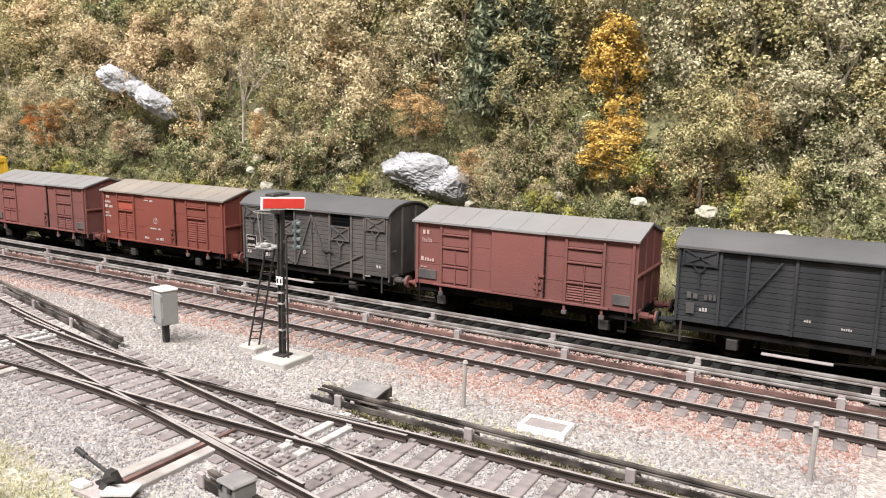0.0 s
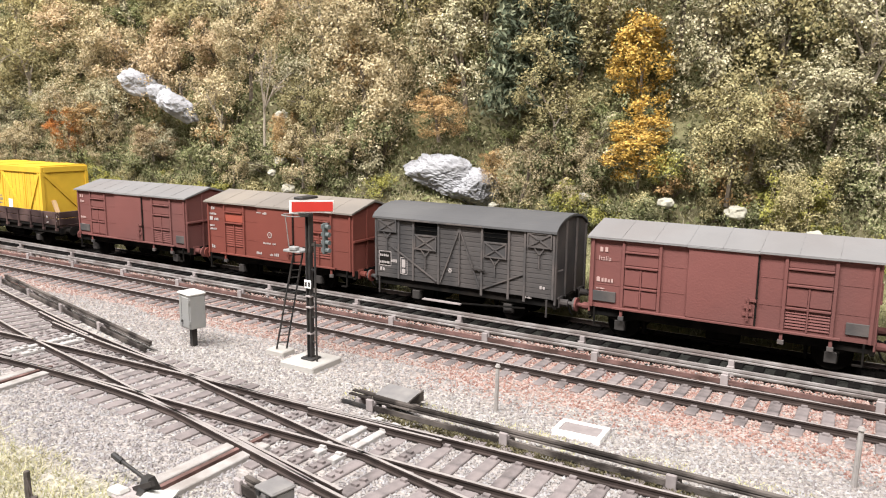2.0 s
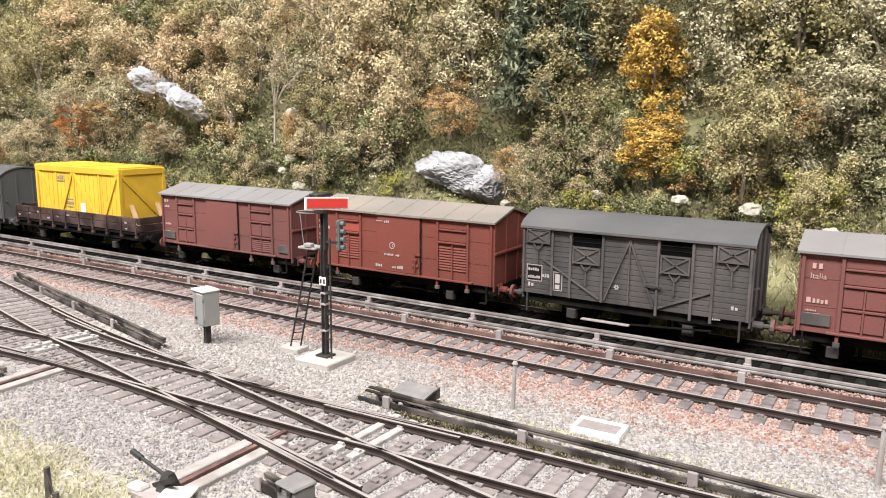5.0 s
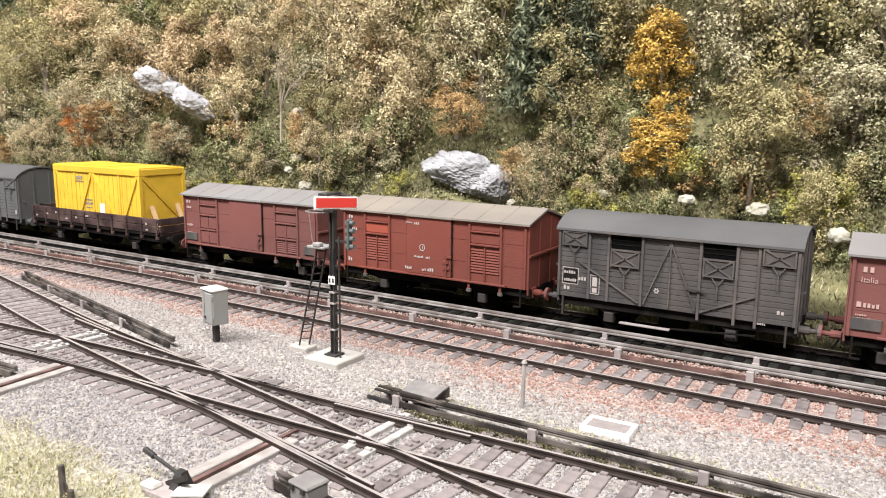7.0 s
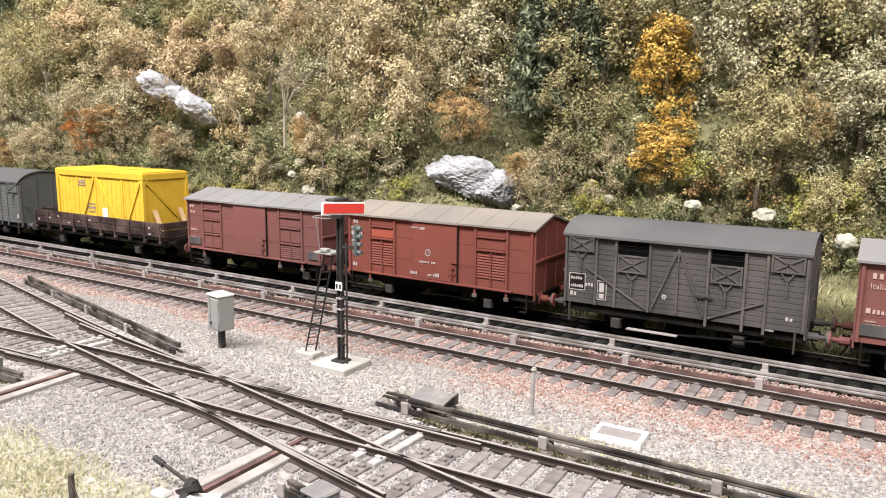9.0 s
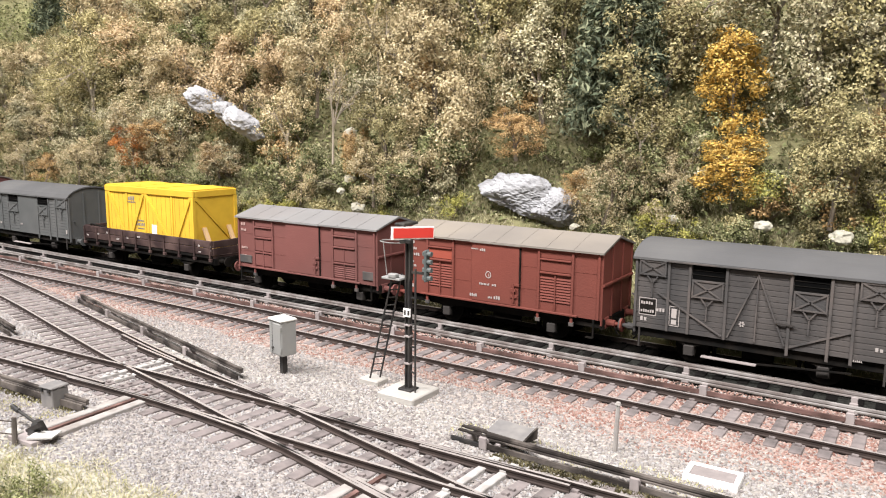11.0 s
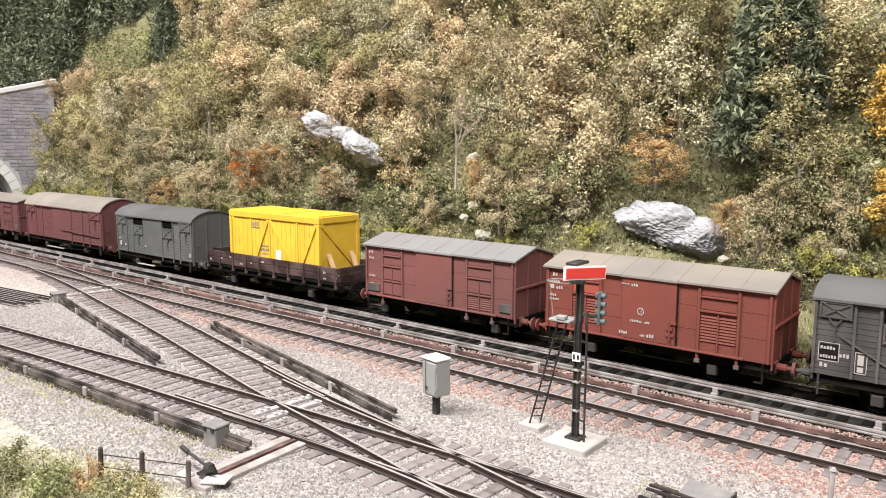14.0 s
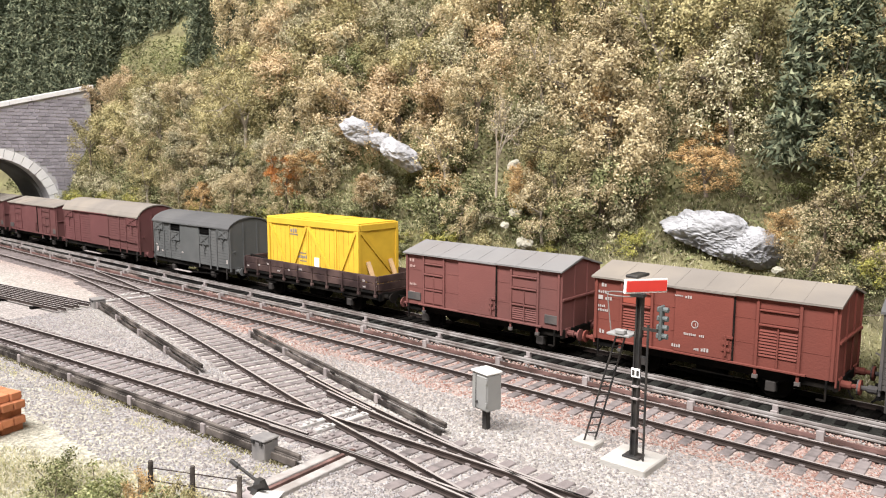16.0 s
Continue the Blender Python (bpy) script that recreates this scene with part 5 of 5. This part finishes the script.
def conifer_kind(seed, height, radius, leaves):
    rng = np.random.default_rng(seed)
    f = rng.random(leaves) ** 0.6
    r = radius * (0.25 + 0.75 * f) * (0.5 + 0.5 * np.abs(np.sin(f * 22 + rng.integers(0, 3, leaves) * 0.5)))
    a = rng.integers(0, 9, leaves) * 0.698 + np.floor(f * 8) * 1.3 + rng.normal(size=leaves) * 0.16
    rr = r * rng.random(leaves) ** 0.5
    c = np.stack([rr * np.cos(a), rr * np.sin(a), height * (1 - f) - rr * 0.5 + 4 + rng.normal(size=leaves) * 1.5], 1)
    v, fc = leaf_cloud(c, np.full(leaves, 0.9), rng, 1.05, 1.9)
    return mesh_of("trunk", rod((0, 0, -2), (0, 0, height * 0.96), height * 0.02, 6, 0.2), BARK), raw("needles", v, fc, PINE)


TREES = [tree_kind(11 + i, 60, 23, 9400, 0.65, 4.7) for i in range(5)]
PALE_TREES = [tree_kind(31 + i, 58, 23, 8600, 0.62, 4.0, BARKPALE, 4, 0.3) for i in range(2)]
TALL = [tree_kind(41 + i, 62, 13, 8000, 0.74, 4.2) for i in range(2)]
BUSHES = [bush_kind(51 + i, 17, 12, 1800) for i in range(4)]
FIRS = [conifer_kind(61 + i, 88, 22, 5200) for i in range(2)]


def plant(kind, names, x, y, z, s, material, label, category, rz, group):
    ob = thing(names[0], x, y, z, label, category, group, rz)
    ob.scale = (s[0], s[0], s[1])
    link(names[1], kind[0], ob)
    c = link(names[2], kind[1], ob)
    c.material_slots[0].link = "OBJECT"
    c.material_slots[0].material = material
    return ob


def ground_y(z):
    """The hill's depth at a height."""
    return float(np.interp(z, [-1, 4, 24, 44, 78, 128, 195, 290], [284, 292, 304, 318, 334, 360, 400, 470]))


TREE_LABELS = {"TAN": "tan-leaved", "KHAKI": "khaki green-leaved", "SAGE": "grey-green sage-leaved", "WHEAT": "wheat-brown-leaved"}


def woods():
    rng = random.Random(5)
    tones = {"TAN": TAN, "KHAKI": KHAKI, "SAGE": SAGE, "WHEAT": WHEAT}
    bands = [(52, 0.62), (74, 0.85), (100, 1.0), (128, 1.05), (160, 1.1), (192, 1.1)]
    for z0, size in bands:
        x = -990.0
        while x < 150:
            x += rng.uniform(20, 31) * (0.8 + 0.35 * size)
            if z0 > 150 and x > -250 or z0 > 180 and x > -430:
                continue
            z = z0 + rng.uniform(-8, 8)
            if z0 < 60 and (-232 < x < -150 or -450 < x < -350 or rng.random() < 0.35):
                continue
            if z0 < 90 and -445 < x < -352:
                continue
            if x < -770 and z < 150:
                if x < -835 or z0 < 110:
                    if x < -800:
                        continue
            if x < -640 and z0 >= 150:
                continue
            if -172 < x < -138 and 66 < z0 < 140:
                continue
            if -116 < x < -78 and z0 < 115 or -212 < x < -172 and z0 < 90 or -320 < x < -282 and z0 < 110:
                continue
            if x < -360:
                key = rng.choice(["TAN", "KHAKI", "TAN", "KHAKI", "SAGE", "WHEAT"])
            elif x < -190:
                key = rng.choice(["WHEAT", "TAN", "TAN", "KHAKI"])
            elif x < -110:
                key = rng.choice(["SAGE", "KHAKI", "TAN"])
            else:
                key = rng.choice(["SAGE", "SAGE", "KHAKI"])
            pale = rng.random() < (0.36 if x > -130 else 0.2)
            kind = PALE_TREES[rng.randrange(2)] if pale else TREES[rng.randrange(5)]
            s = size * rng.uniform(0.78, 1.2)
            plant(kind, ("tree", "trunk", "crown"), x, ground_y(z) - rng.uniform(2, 16), z - rng.uniform(15, 21) * s, (s, s * rng.uniform(0.85, 1.05)), tones[key], "%s model tree with fine wiry limbs on the hillside" % TREE_LABELS[key], "tree", rng.uniform(0, 360), "hillside trees")
    # single trees that stand out: centre of the crown, its width and height
    for x, y, z, wide, high, m, lab, kind in (
        (-98, 331, 104, 25, 46, GOLD, "tall golden-orange autumn tree", TALL[0]),
        (-94, 316, 68, 23, 30, GOLD, "golden-orange autumn tree at the slope's foot", TALL[1]),
        (-191, 315, 82, 31, 25, COPPER, "copper-brown round tree", TREES[1]),
        (-157, 308, 58, 16, 17, COPPER, "copper-brown small tree", TREES[2]),
        (-478, 309, 71, 24, 29, RUSSET, "russet-red small tree", TREES[4]),
        (-455, 311, 79, 27, 20, COPPER, "copper-brown small tree", TREES[0]),
        (-287, 313, 73, 19, 28, COPPER, "copper-brown small tree", TREES[3]),
        (-41, 314, 82, 22, 20, COPPER, "copper-brown round tree", TREES[2]),
        (-580, 304, 53, 27, 22, COPPER, "orange-brown small tree", TREES[2]),
        (-525, 344, 146, 54, 45, WHEAT, "golden-brown tree", TREES[1]),
        (-250, 333, 108, 24, 28, COPPER, "rust-tinted brown tree", TREES[4]),
        (-392, 309, 64, 30, 22, WHEAT, "pale brown bushy tree", TREES[3]),
        (-445, 350, 141, 40, 44, MIDGREEN, "mid-green leafy tree", TREES[0]),
        (-111, 319, 76, 16, 23, MIDGREEN, "dark green small tree", TREES[3]),
        (-735, 380, 172, 44, 44, MIDGREEN, "mid-green leafy tree above the tunnel", TREES[2]),
    ):
        base = z - 0.58 * high
        plant(kind, ("tree", "trunk", "crown"), x, y, base, (wide / (26.0 if kind in TALL else 46.0), high / 60.0), m, lab + " on the wooded hillside", "tree", rng.uniform(0, 360), "hillside trees")
    for x, z, s in ((-155, 88, 0.92), (-141, 104, 0.8), *[(-1120 + 21 * k, 118 + 17 * ((k * 5) % 4), 1.05 + 0.1 * ((k * 3) % 4)) for k in range(13)], *[(-1100 + 42 * k, 205 + 12 * (k % 3), 1.2) for k in range(11)], *[(-1560 + 44 * k, 215 + 55 * (k % 3), 1.9) for k in range(16)], (-700, 170, 0.9), (-655, 175, 0.95), (-615, 172, 1.0)):
        plant(FIRS[rng.randrange(2)], ("fir_tree", "trunk", "needles"), x, ground_y(z) - (14 if x > -200 else 0), z - 5, (s, s), PINE, "dark blue-green fir tree among the leafy trees", "fir tree", rng.uniform(0, 360), "fir trees")
    bare = tree_kind(77, 60, 19, 420, 0.7, 4, BARKPALE, 4, 0.0)
    plant(bare, ("tree", "trunk", "crown"), -304, 314, 64, (0.85, 0.95), TAN, "pale forked almost bare tree leaning on the slope", "tree", 120, "hillside trees")


woods()


def undergrowth():
    rng = random.Random(9)
    for i in range(320):
        x = rng.uniform(-830, 110)
        z = 26 + abs(rng.gauss(0, 1)) * 16
        if i % 3 == 0:
            z = rng.uniform(48, 112)
        if (-216 < x < -156 and z < 66) or (-440 < x < -358 and 72 < z < 112):
            continue
        if -300 < x < -150 and z < 42 and rng.random() < 0.6:
            continue
        r = rng.random()
        if z < 44:
            m, lab = (LIME, "yellow-green") if r < 0.34 else ((GREEN, "dark green") if r < 0.78 else (KHAKI, "khaki"))
        else:
            m, lab = (GREEN, "dark green") if r < 0.55 else ((SAGE, "grey-green") if r < 0.8 else ((COPPER, "copper-brown") if r < 0.9 else (MIDGREEN, "mid-green")))
        s = rng.uniform(0.55, 1.15) * (0.75 if z < 44 else 1.0)
        plant(BUSHES[rng.randrange(4)], ("bush", "stem", "foliage"), x, ground_y(z) - 3, z - 3, (s, s * rng.uniform(0.7, 1.1)), m, "%s low bush on the hillside" % lab, "bush", rng.uniform(0, 360), "hillside bushes")
    for x, z, s, m, lab in ((-82, 58, 0.75, LIME, "bright lime-green"), (-222, 45, 0.6, LIME, "yellow-green"), (-120, 45, 0.7, LIME, "yellow-green"), (-28, 50, 0.75, LIME, "yellow-green"), (-130, 64, 1.1, GREEN, "dark green"), (-248, 60, 1.1, GREEN, "dark green"), (-338, 52, 1.3, GREEN, "dark green"), (-320, 58, 1.1, GREEN, "dark green"), (-243, 62, 1.3, GREEN, "dark green"), (-226, 66, 1.1, GREEN, "dark green"), (-284, 60, 0.6, GOLD, "golden")):
        plant(BUSHES[rng.randrange(4)], ("bush", "stem", "foliage"), x, ground_y(z) - 9, z - 6, (s, s), m, "%s bush on the hillside" % lab, "bush", rng.uniform(0, 360), "hillside bushes")
    # bushes on the near grass
    for x, y, s, m, lab in ((-250, 64, 0.5, GREEN, "dark green"), (-240, 70, 0.5, MIDGREEN, "mid-green"), (-258, 68, 0.5, GREEN, "dark green"), (-236, 78, 0.4, COPPER, "brown-leaved"), (-228, 82, 0.42, KHAKI, "khaki, thinly leaved"), (-222, 74, 0.5, GREEN, "dark green"), (-212, 80, 0.45, KHAKI, "khaki, thinly leaved"), (-230, 66, 0.6, MIDGREEN, "mid-green"), (-206, 72, 0.55, GREEN, "dark green"), (-190, 74, 0.5, GREEN, "dark green"), (-184, 80, 0.42, MIDGREEN, "mid-green"), (-148, 62, 0.5, GREEN, "dark green"), (-133, 76, 0.35, KHAKI, "thin brown-green")):
        plant(BUSHES[rng.randrange(4)], ("bush", "stem", "foliage"), x, y, 0, (s, s), m, "%s bush in the near grass" % lab, "bush", rng.uniform(0, 360), "near bushes")


undergrowth()


def blades(name, pts, height, material, label, seed, lean=0.35, width=0.28):
    rng = np.random.default_rng(seed)
    k = len(pts)
    h = height * (0.5 + rng.random((k, 1)))
    d = rng.normal(size=(k, 3)) * lean
    d[:, 2] = 1
    a = rng.random(k) * 6.28
    side = np.stack([np.cos(a), np.sin(a), np.zeros(k)], 1) * width
    v = np.stack([pts - side, pts + side, pts + d * h], 1).reshape(-1, 3)
    ob = link(name, raw(name, v, [(3 * i, 3 * i + 1, 3 * i + 2) for i in range(k)], material))
    tagged(ob, label, "grass", kind="stuff")


def grass():
    rng = np.random.default_rng(3)
    near = []
    while len(near) < 90000:
        x, y = rng.uniform(-420, -95), rng.uniform(20, 112)
        edge = np.interp(x, [-420, -330, -300, -262, -224, -175, -140, -122, -95], [52, 60, 69, 86, 91, 100, 99, 94, 70]) + 7 * noise.noise(Vector((x / 14, y / 14, 1)))
        if y < edge and (y < edge - 8 or rng.random() < 0.5):
            near.append((x, y, -0.3))
    blades("grass", np.array(near), 1.5, GRASS, "yellow-green static grass at the board's near edge", 1, 0.75, 0.13)
    strip = []
    while len(strip) < 7000:
        x, y = rng.uniform(-420, 60), rng.uniform(90, 190)
        a = abs(y - np.interp(x, [-420, -222, -200], [100, 111, 100])) < 6 and x < -222
        b = abs(y - 167.5) < 4.5 and x > -130
        c = noise.noise(Vector((x / 18, y / 10, 5))) > 0.42 and 160 < y < 182 and x > -120
        if (a or b or c) and noise.noise(Vector((x / 12, y / 9, 8))) > -0.05:
            strip.append((x, y, -0.3))
    blades("grass_verge", np.array(strip), 0.9, DRYGRASS, "short pale dry grass tufts between the tracks", 2, 0.6, 0.16)
    moss = [(x, y + rng.normal() * 0.8, -0.2) for x, y in zip(rng.uniform(-112, 60, 5200), np.full(5200, 157.4))]
    moss += [(x, np.interp(x, [-420, -222], [103, 115]) + rng.normal() * 0.8, -0.2) for x in rng.uniform(-420, -226, 3500)]
    blades("moss", np.array(moss), 1.0, MOSS, "dark brown moss under the conductor boards", 6, 0.7, 0.35)
    bank = []
    for _ in range(80000):
        x, y = rng.uniform(-830, 140), rng.uniform(281, 330)
        bank.append((x, y, hill_height(x, y) - 0.3))
    blades("grass_bank", np.array(bank), 2.6, GRASS, "yellow-green grass on the bank behind the train", 4, 0.5, 0.25)
    over = []
    for _ in range(90000):
        x, y = rng.uniform(-1000, 140), rng.uniform(312, 400)
        over.append((x, y, hill_height(x, y) + rng.uniform(0, 6)))
    over = np.array(over)
    v, f = leaf_cloud(over, np.full(len(over), 2.5), rng, 1.1)
    ob = link("leaf_litter", raw("leaf_litter", v, f, GREEN))
    tagged(ob, "dark green and brown leaf cover under the trees", "undergrowth", kind="stuff")


grass()


def ballast():
    """Loose chips between and beside the sleepers."""
    rng = np.random.default_rng(8)
    n = 130000
    x = -40 - rng.random(n) ** 1.25 * 480 + 45
    y = rng.uniform(84, 246, n)
    wob = np.array([noise.noise(Vector((a / 30, b / 14, 0.5))) for a, b in zip(x, y)])
    grassy = np.interp(x, [-420, -330, -300, -262, -224, -175, -140, -122, -95, -60], [52, 60, 69, 86, 91, 100, 99, 94, 70, 40])
    keep = y > grassy - 2
    for line, half, LINEX in ((LINE2, 15.0, -895.3), (LINEF, 15.0, -895.3), (LINED, 15.0, -555.3)):
        yl = np.interp(x, [p[0] for p in line], [p[1] for p in line], left=-999, right=-999)
        on = np.abs(y - yl) < half
        keep &= ~(on & (((x - LINEX) % 6.3) < 3.2))
    x, y, wob = x[keep], y[keep], wob[keep]
    r = 0.29 + 0.33 * rng.random(len(x))
    z = 0.02 + 0.32 * rng.random(len(x))
    chip = np.array([(1, 0, -0.3), (0, 1, -0.3), (-1, 0, -0.3), (0, -1, -0.3), (0.15, 0.1, 0.55)], float)
    faces = [(0, 1, 4), (1, 2, 4), (2, 3, 4), (3, 0, 4)]
    red = ((y > 193 + 8 * wob) & (rng.random(len(x)) < 0.82)) | ((y > 183 + 8 * wob) & (x > -120) & (rng.random(len(x)) < 0.3))
    grey = (y < 150 + 10 * wob) & (rng.random(len(x)) < 0.5) & ~red
    for name, sel, m, lab in (("ballast", ~red & ~grey, STONES, "loose cream ballast chips between the tracks"), ("ballast", red, REDSTONES, "loose pink and red-brown ballast chips round the main track"), ("ballast", grey, GREYSTONES, "loose grey ballast chips round the sidings")):
        k = int(sel.sum())
        v = chip[None] * (0.6 + 0.7 * rng.random((k, 5, 1)))
        a = rng.random(k) * 6.28
        ca, sa = np.cos(a)[:, None], np.sin(a)[:, None]
        vx, vy = v[..., 0] * ca - v[..., 1] * sa, v[..., 0] * sa + v[..., 1] * ca
        v = np.stack([vx * r[sel, None] + x[sel, None], vy * r[sel, None] + y[sel, None], v[..., 2] * r[sel, None] + z[sel, None]], -1).reshape(-1, 3)
        f = (np.array(faces)[None] + 5 * np.arange(k)[:, None, None]).reshape(-1, 3).tolist()
        tagged(link(name, raw(name, v, f, m)), lab, "ballast", kind="stuff")


ballast()

# ---------- pieces: sleepers, bricks, masonry ----------
def sleeper_mesh(material, w=3.1, length=29.0):
    bm = box(-w / 2, w / 2, -length / 2, length / 2, -1.2, 0.5, 0.18)
    for y in (-GAUGE / 2, GAUGE / 2):
        for s in (-1, 1):
            box(-0.8, 0.8, y + s * 1.3 - 0.5, y + s * 1.3 + 0.5, 0.45, 1.05, 0, bm)
    return mesh_of("sleeper", bm, material)


def sleepers():
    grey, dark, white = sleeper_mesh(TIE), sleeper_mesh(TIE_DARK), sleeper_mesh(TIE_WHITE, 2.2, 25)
    long_grey = sleeper_mesh(TIE, 3.3, 36)
    rng = random.Random(2)
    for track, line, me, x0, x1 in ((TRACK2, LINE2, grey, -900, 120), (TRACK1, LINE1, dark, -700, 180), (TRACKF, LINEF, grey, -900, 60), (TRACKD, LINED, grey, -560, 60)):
        x = x0
        while x < x1:
            x += 6.3 if track is not TRACK1 else 6.6
            mid = -262 < x < -88
            if track is TRACKD and mid:
                continue
            y = ytrack(line, x)
            slope = math.degrees(math.atan2(ytrack(line, x + 4) - ytrack(line, x - 4), 8))
            use = me
            if track is TRACKF and mid:
                y = (y + ytrack(LINED, x)) / 2
                use, slope = long_grey, -3
            s = link("sleeper", use, track)
            s.matrix_basis = pose((x + rng.uniform(-0.35, 0.35)) * MM, (y + rng.uniform(-0.7, 0.7)) * MM, rng.uniform(-0.05, 0.08) * MM, 0, 0, slope + rng.uniform(-1.7, 1.7))
    for x, y, rz, track in ((-110.5, 143, -2, TRACKF), (-105, 142, -2, TRACKF), (-238, 148, -3, TRACKD), (-244, 147, -3, TRACKD), (-490, 209, -4, TRACK2), (-479, 196, -12, TRACKD)):
        s = link("sleeper", white, track)
        s.matrix_basis = pose(x * MM, y * MM, 0.62 * MM, 0, 0, rz)
        tagged(s, "white-painted sleeper")


sleepers()


def brick_stack():
    ob = thing("brick_stack", -325, 69, 0, "stack of orange-red bricks beside the siding", "brick stack", rz=14)
    me = mesh_of("brick", box(-3.6, 3.6, -1.7, 1.7, 0, 2.4, 0.2), BRICKRED)
    rng = random.Random(4)
    for k in range(5):
        for i in range(5):
            for j in range(3):
                b = link("brick", me, ob)
                b.matrix_basis = pose((-16 + i * 7.5 + (k % 2) * 1.5 + rng.uniform(-0.4, 0.4)) * MM, (-3.8 + j * 3.7) * MM, k * 2.45 * MM, 0, 0, rng.uniform(-2, 2))


brick_stack()


def masonry():
    rng = random.Random(6)
    rows, made, rest = [], 0, bmesh.new()
    size = {}
    for k in range(40):
        z0, z1 = 2 + k * 3.4, 2 + (k + 1) * 3.4 - 0.5
        y = 200 + (k % 2) * 3.0
        while y < 343:
            w = rng.choice((5.0, 6.4, 7.6))
            y0, y1 = y, y + w - 0.5
            y += w
            if y1 > 344 or z1 > min(PORTAL_TOP(y0), PORTAL_TOP(y1)) - 0.2:
                continue
            if min(math.hypot(yy - PY, max(0, zz - PZ)) for yy in (y0, y1, (y0 + y1) / 2) for zz in (z0, z1)) < PR + 9.4:
                continue
            if made < 300 and y0 > 225 and z0 > 60:
                if w not in size:
                    size[w] = mesh_of("stone_block", box(-0.2, 0.7, 0, w - 0.5, 0, 2.9, 0.15), MASONRY)
                b = link("stone_block", size[w], PORTAL)
                b.matrix_basis = pose((PX + rng.uniform(-0.15, 0.2)) * MM, y0 * MM, z0 * MM)
                made += 1
            else:
                box(PX - 0.2, PX + 0.6, y0, y1, z0, z1, 0, rest)
    tagged(part("stone_facing", rest, MASONRY, PORTAL), kind="stuff")
    n = 21
    a = math.pi / n * 0.94
    bm = bmesh.new()
    vs = [bm.verts.new((x, r * math.sin(t), r * math.cos(t))) for x in (-0.4, 1.6) for r, t in ((PR, -a / 2), (PR + 9, -a / 2), (PR + 9, a / 2), (PR, a / 2))]
    for q in ((3, 2, 1, 0), (4, 5, 6, 7), (0, 1, 5, 4), (1, 2, 6, 5), (2, 3, 7, 6), (3, 0, 4, 7)):
        bm.faces.new([vs[i] for i in q])
    bmesh.ops.recalc_face_normals(bm, faces=bm.faces)
    me = mesh_of("arch_stone", bm, RINGSTONE)
    for i in range(n):
        b = link("arch_stone", me, PORTAL, "white arch stone")
        b.matrix_basis = pose(PX * MM, PY * MM, PZ * MM, -90 + 180 * (i + 0.5) / n, 0, 0)


masonry()

# ---------- what moves: the train rolls in and stops ----------
ROLL = [(0, -131), (0.5, -115.3), (1, -99.7), (1.5, -84.7), (2, -71.2), (2.5, -58.2), (3, -46), (3.5, -35), (4, -25.6), (4.5, -17.6), (5, -11), (5.5, -5.8), (6, -2), (6.5, 0), (8, 0), (16, 0)]


def motions():
    for ob, xc in WAGONS:
        z = ob.get("rest", 0.0)
        walk(ob, [(t, pose((xc + dx) * MM, YC * MM, z * MM)) for t, dx in ROLL])


motions()
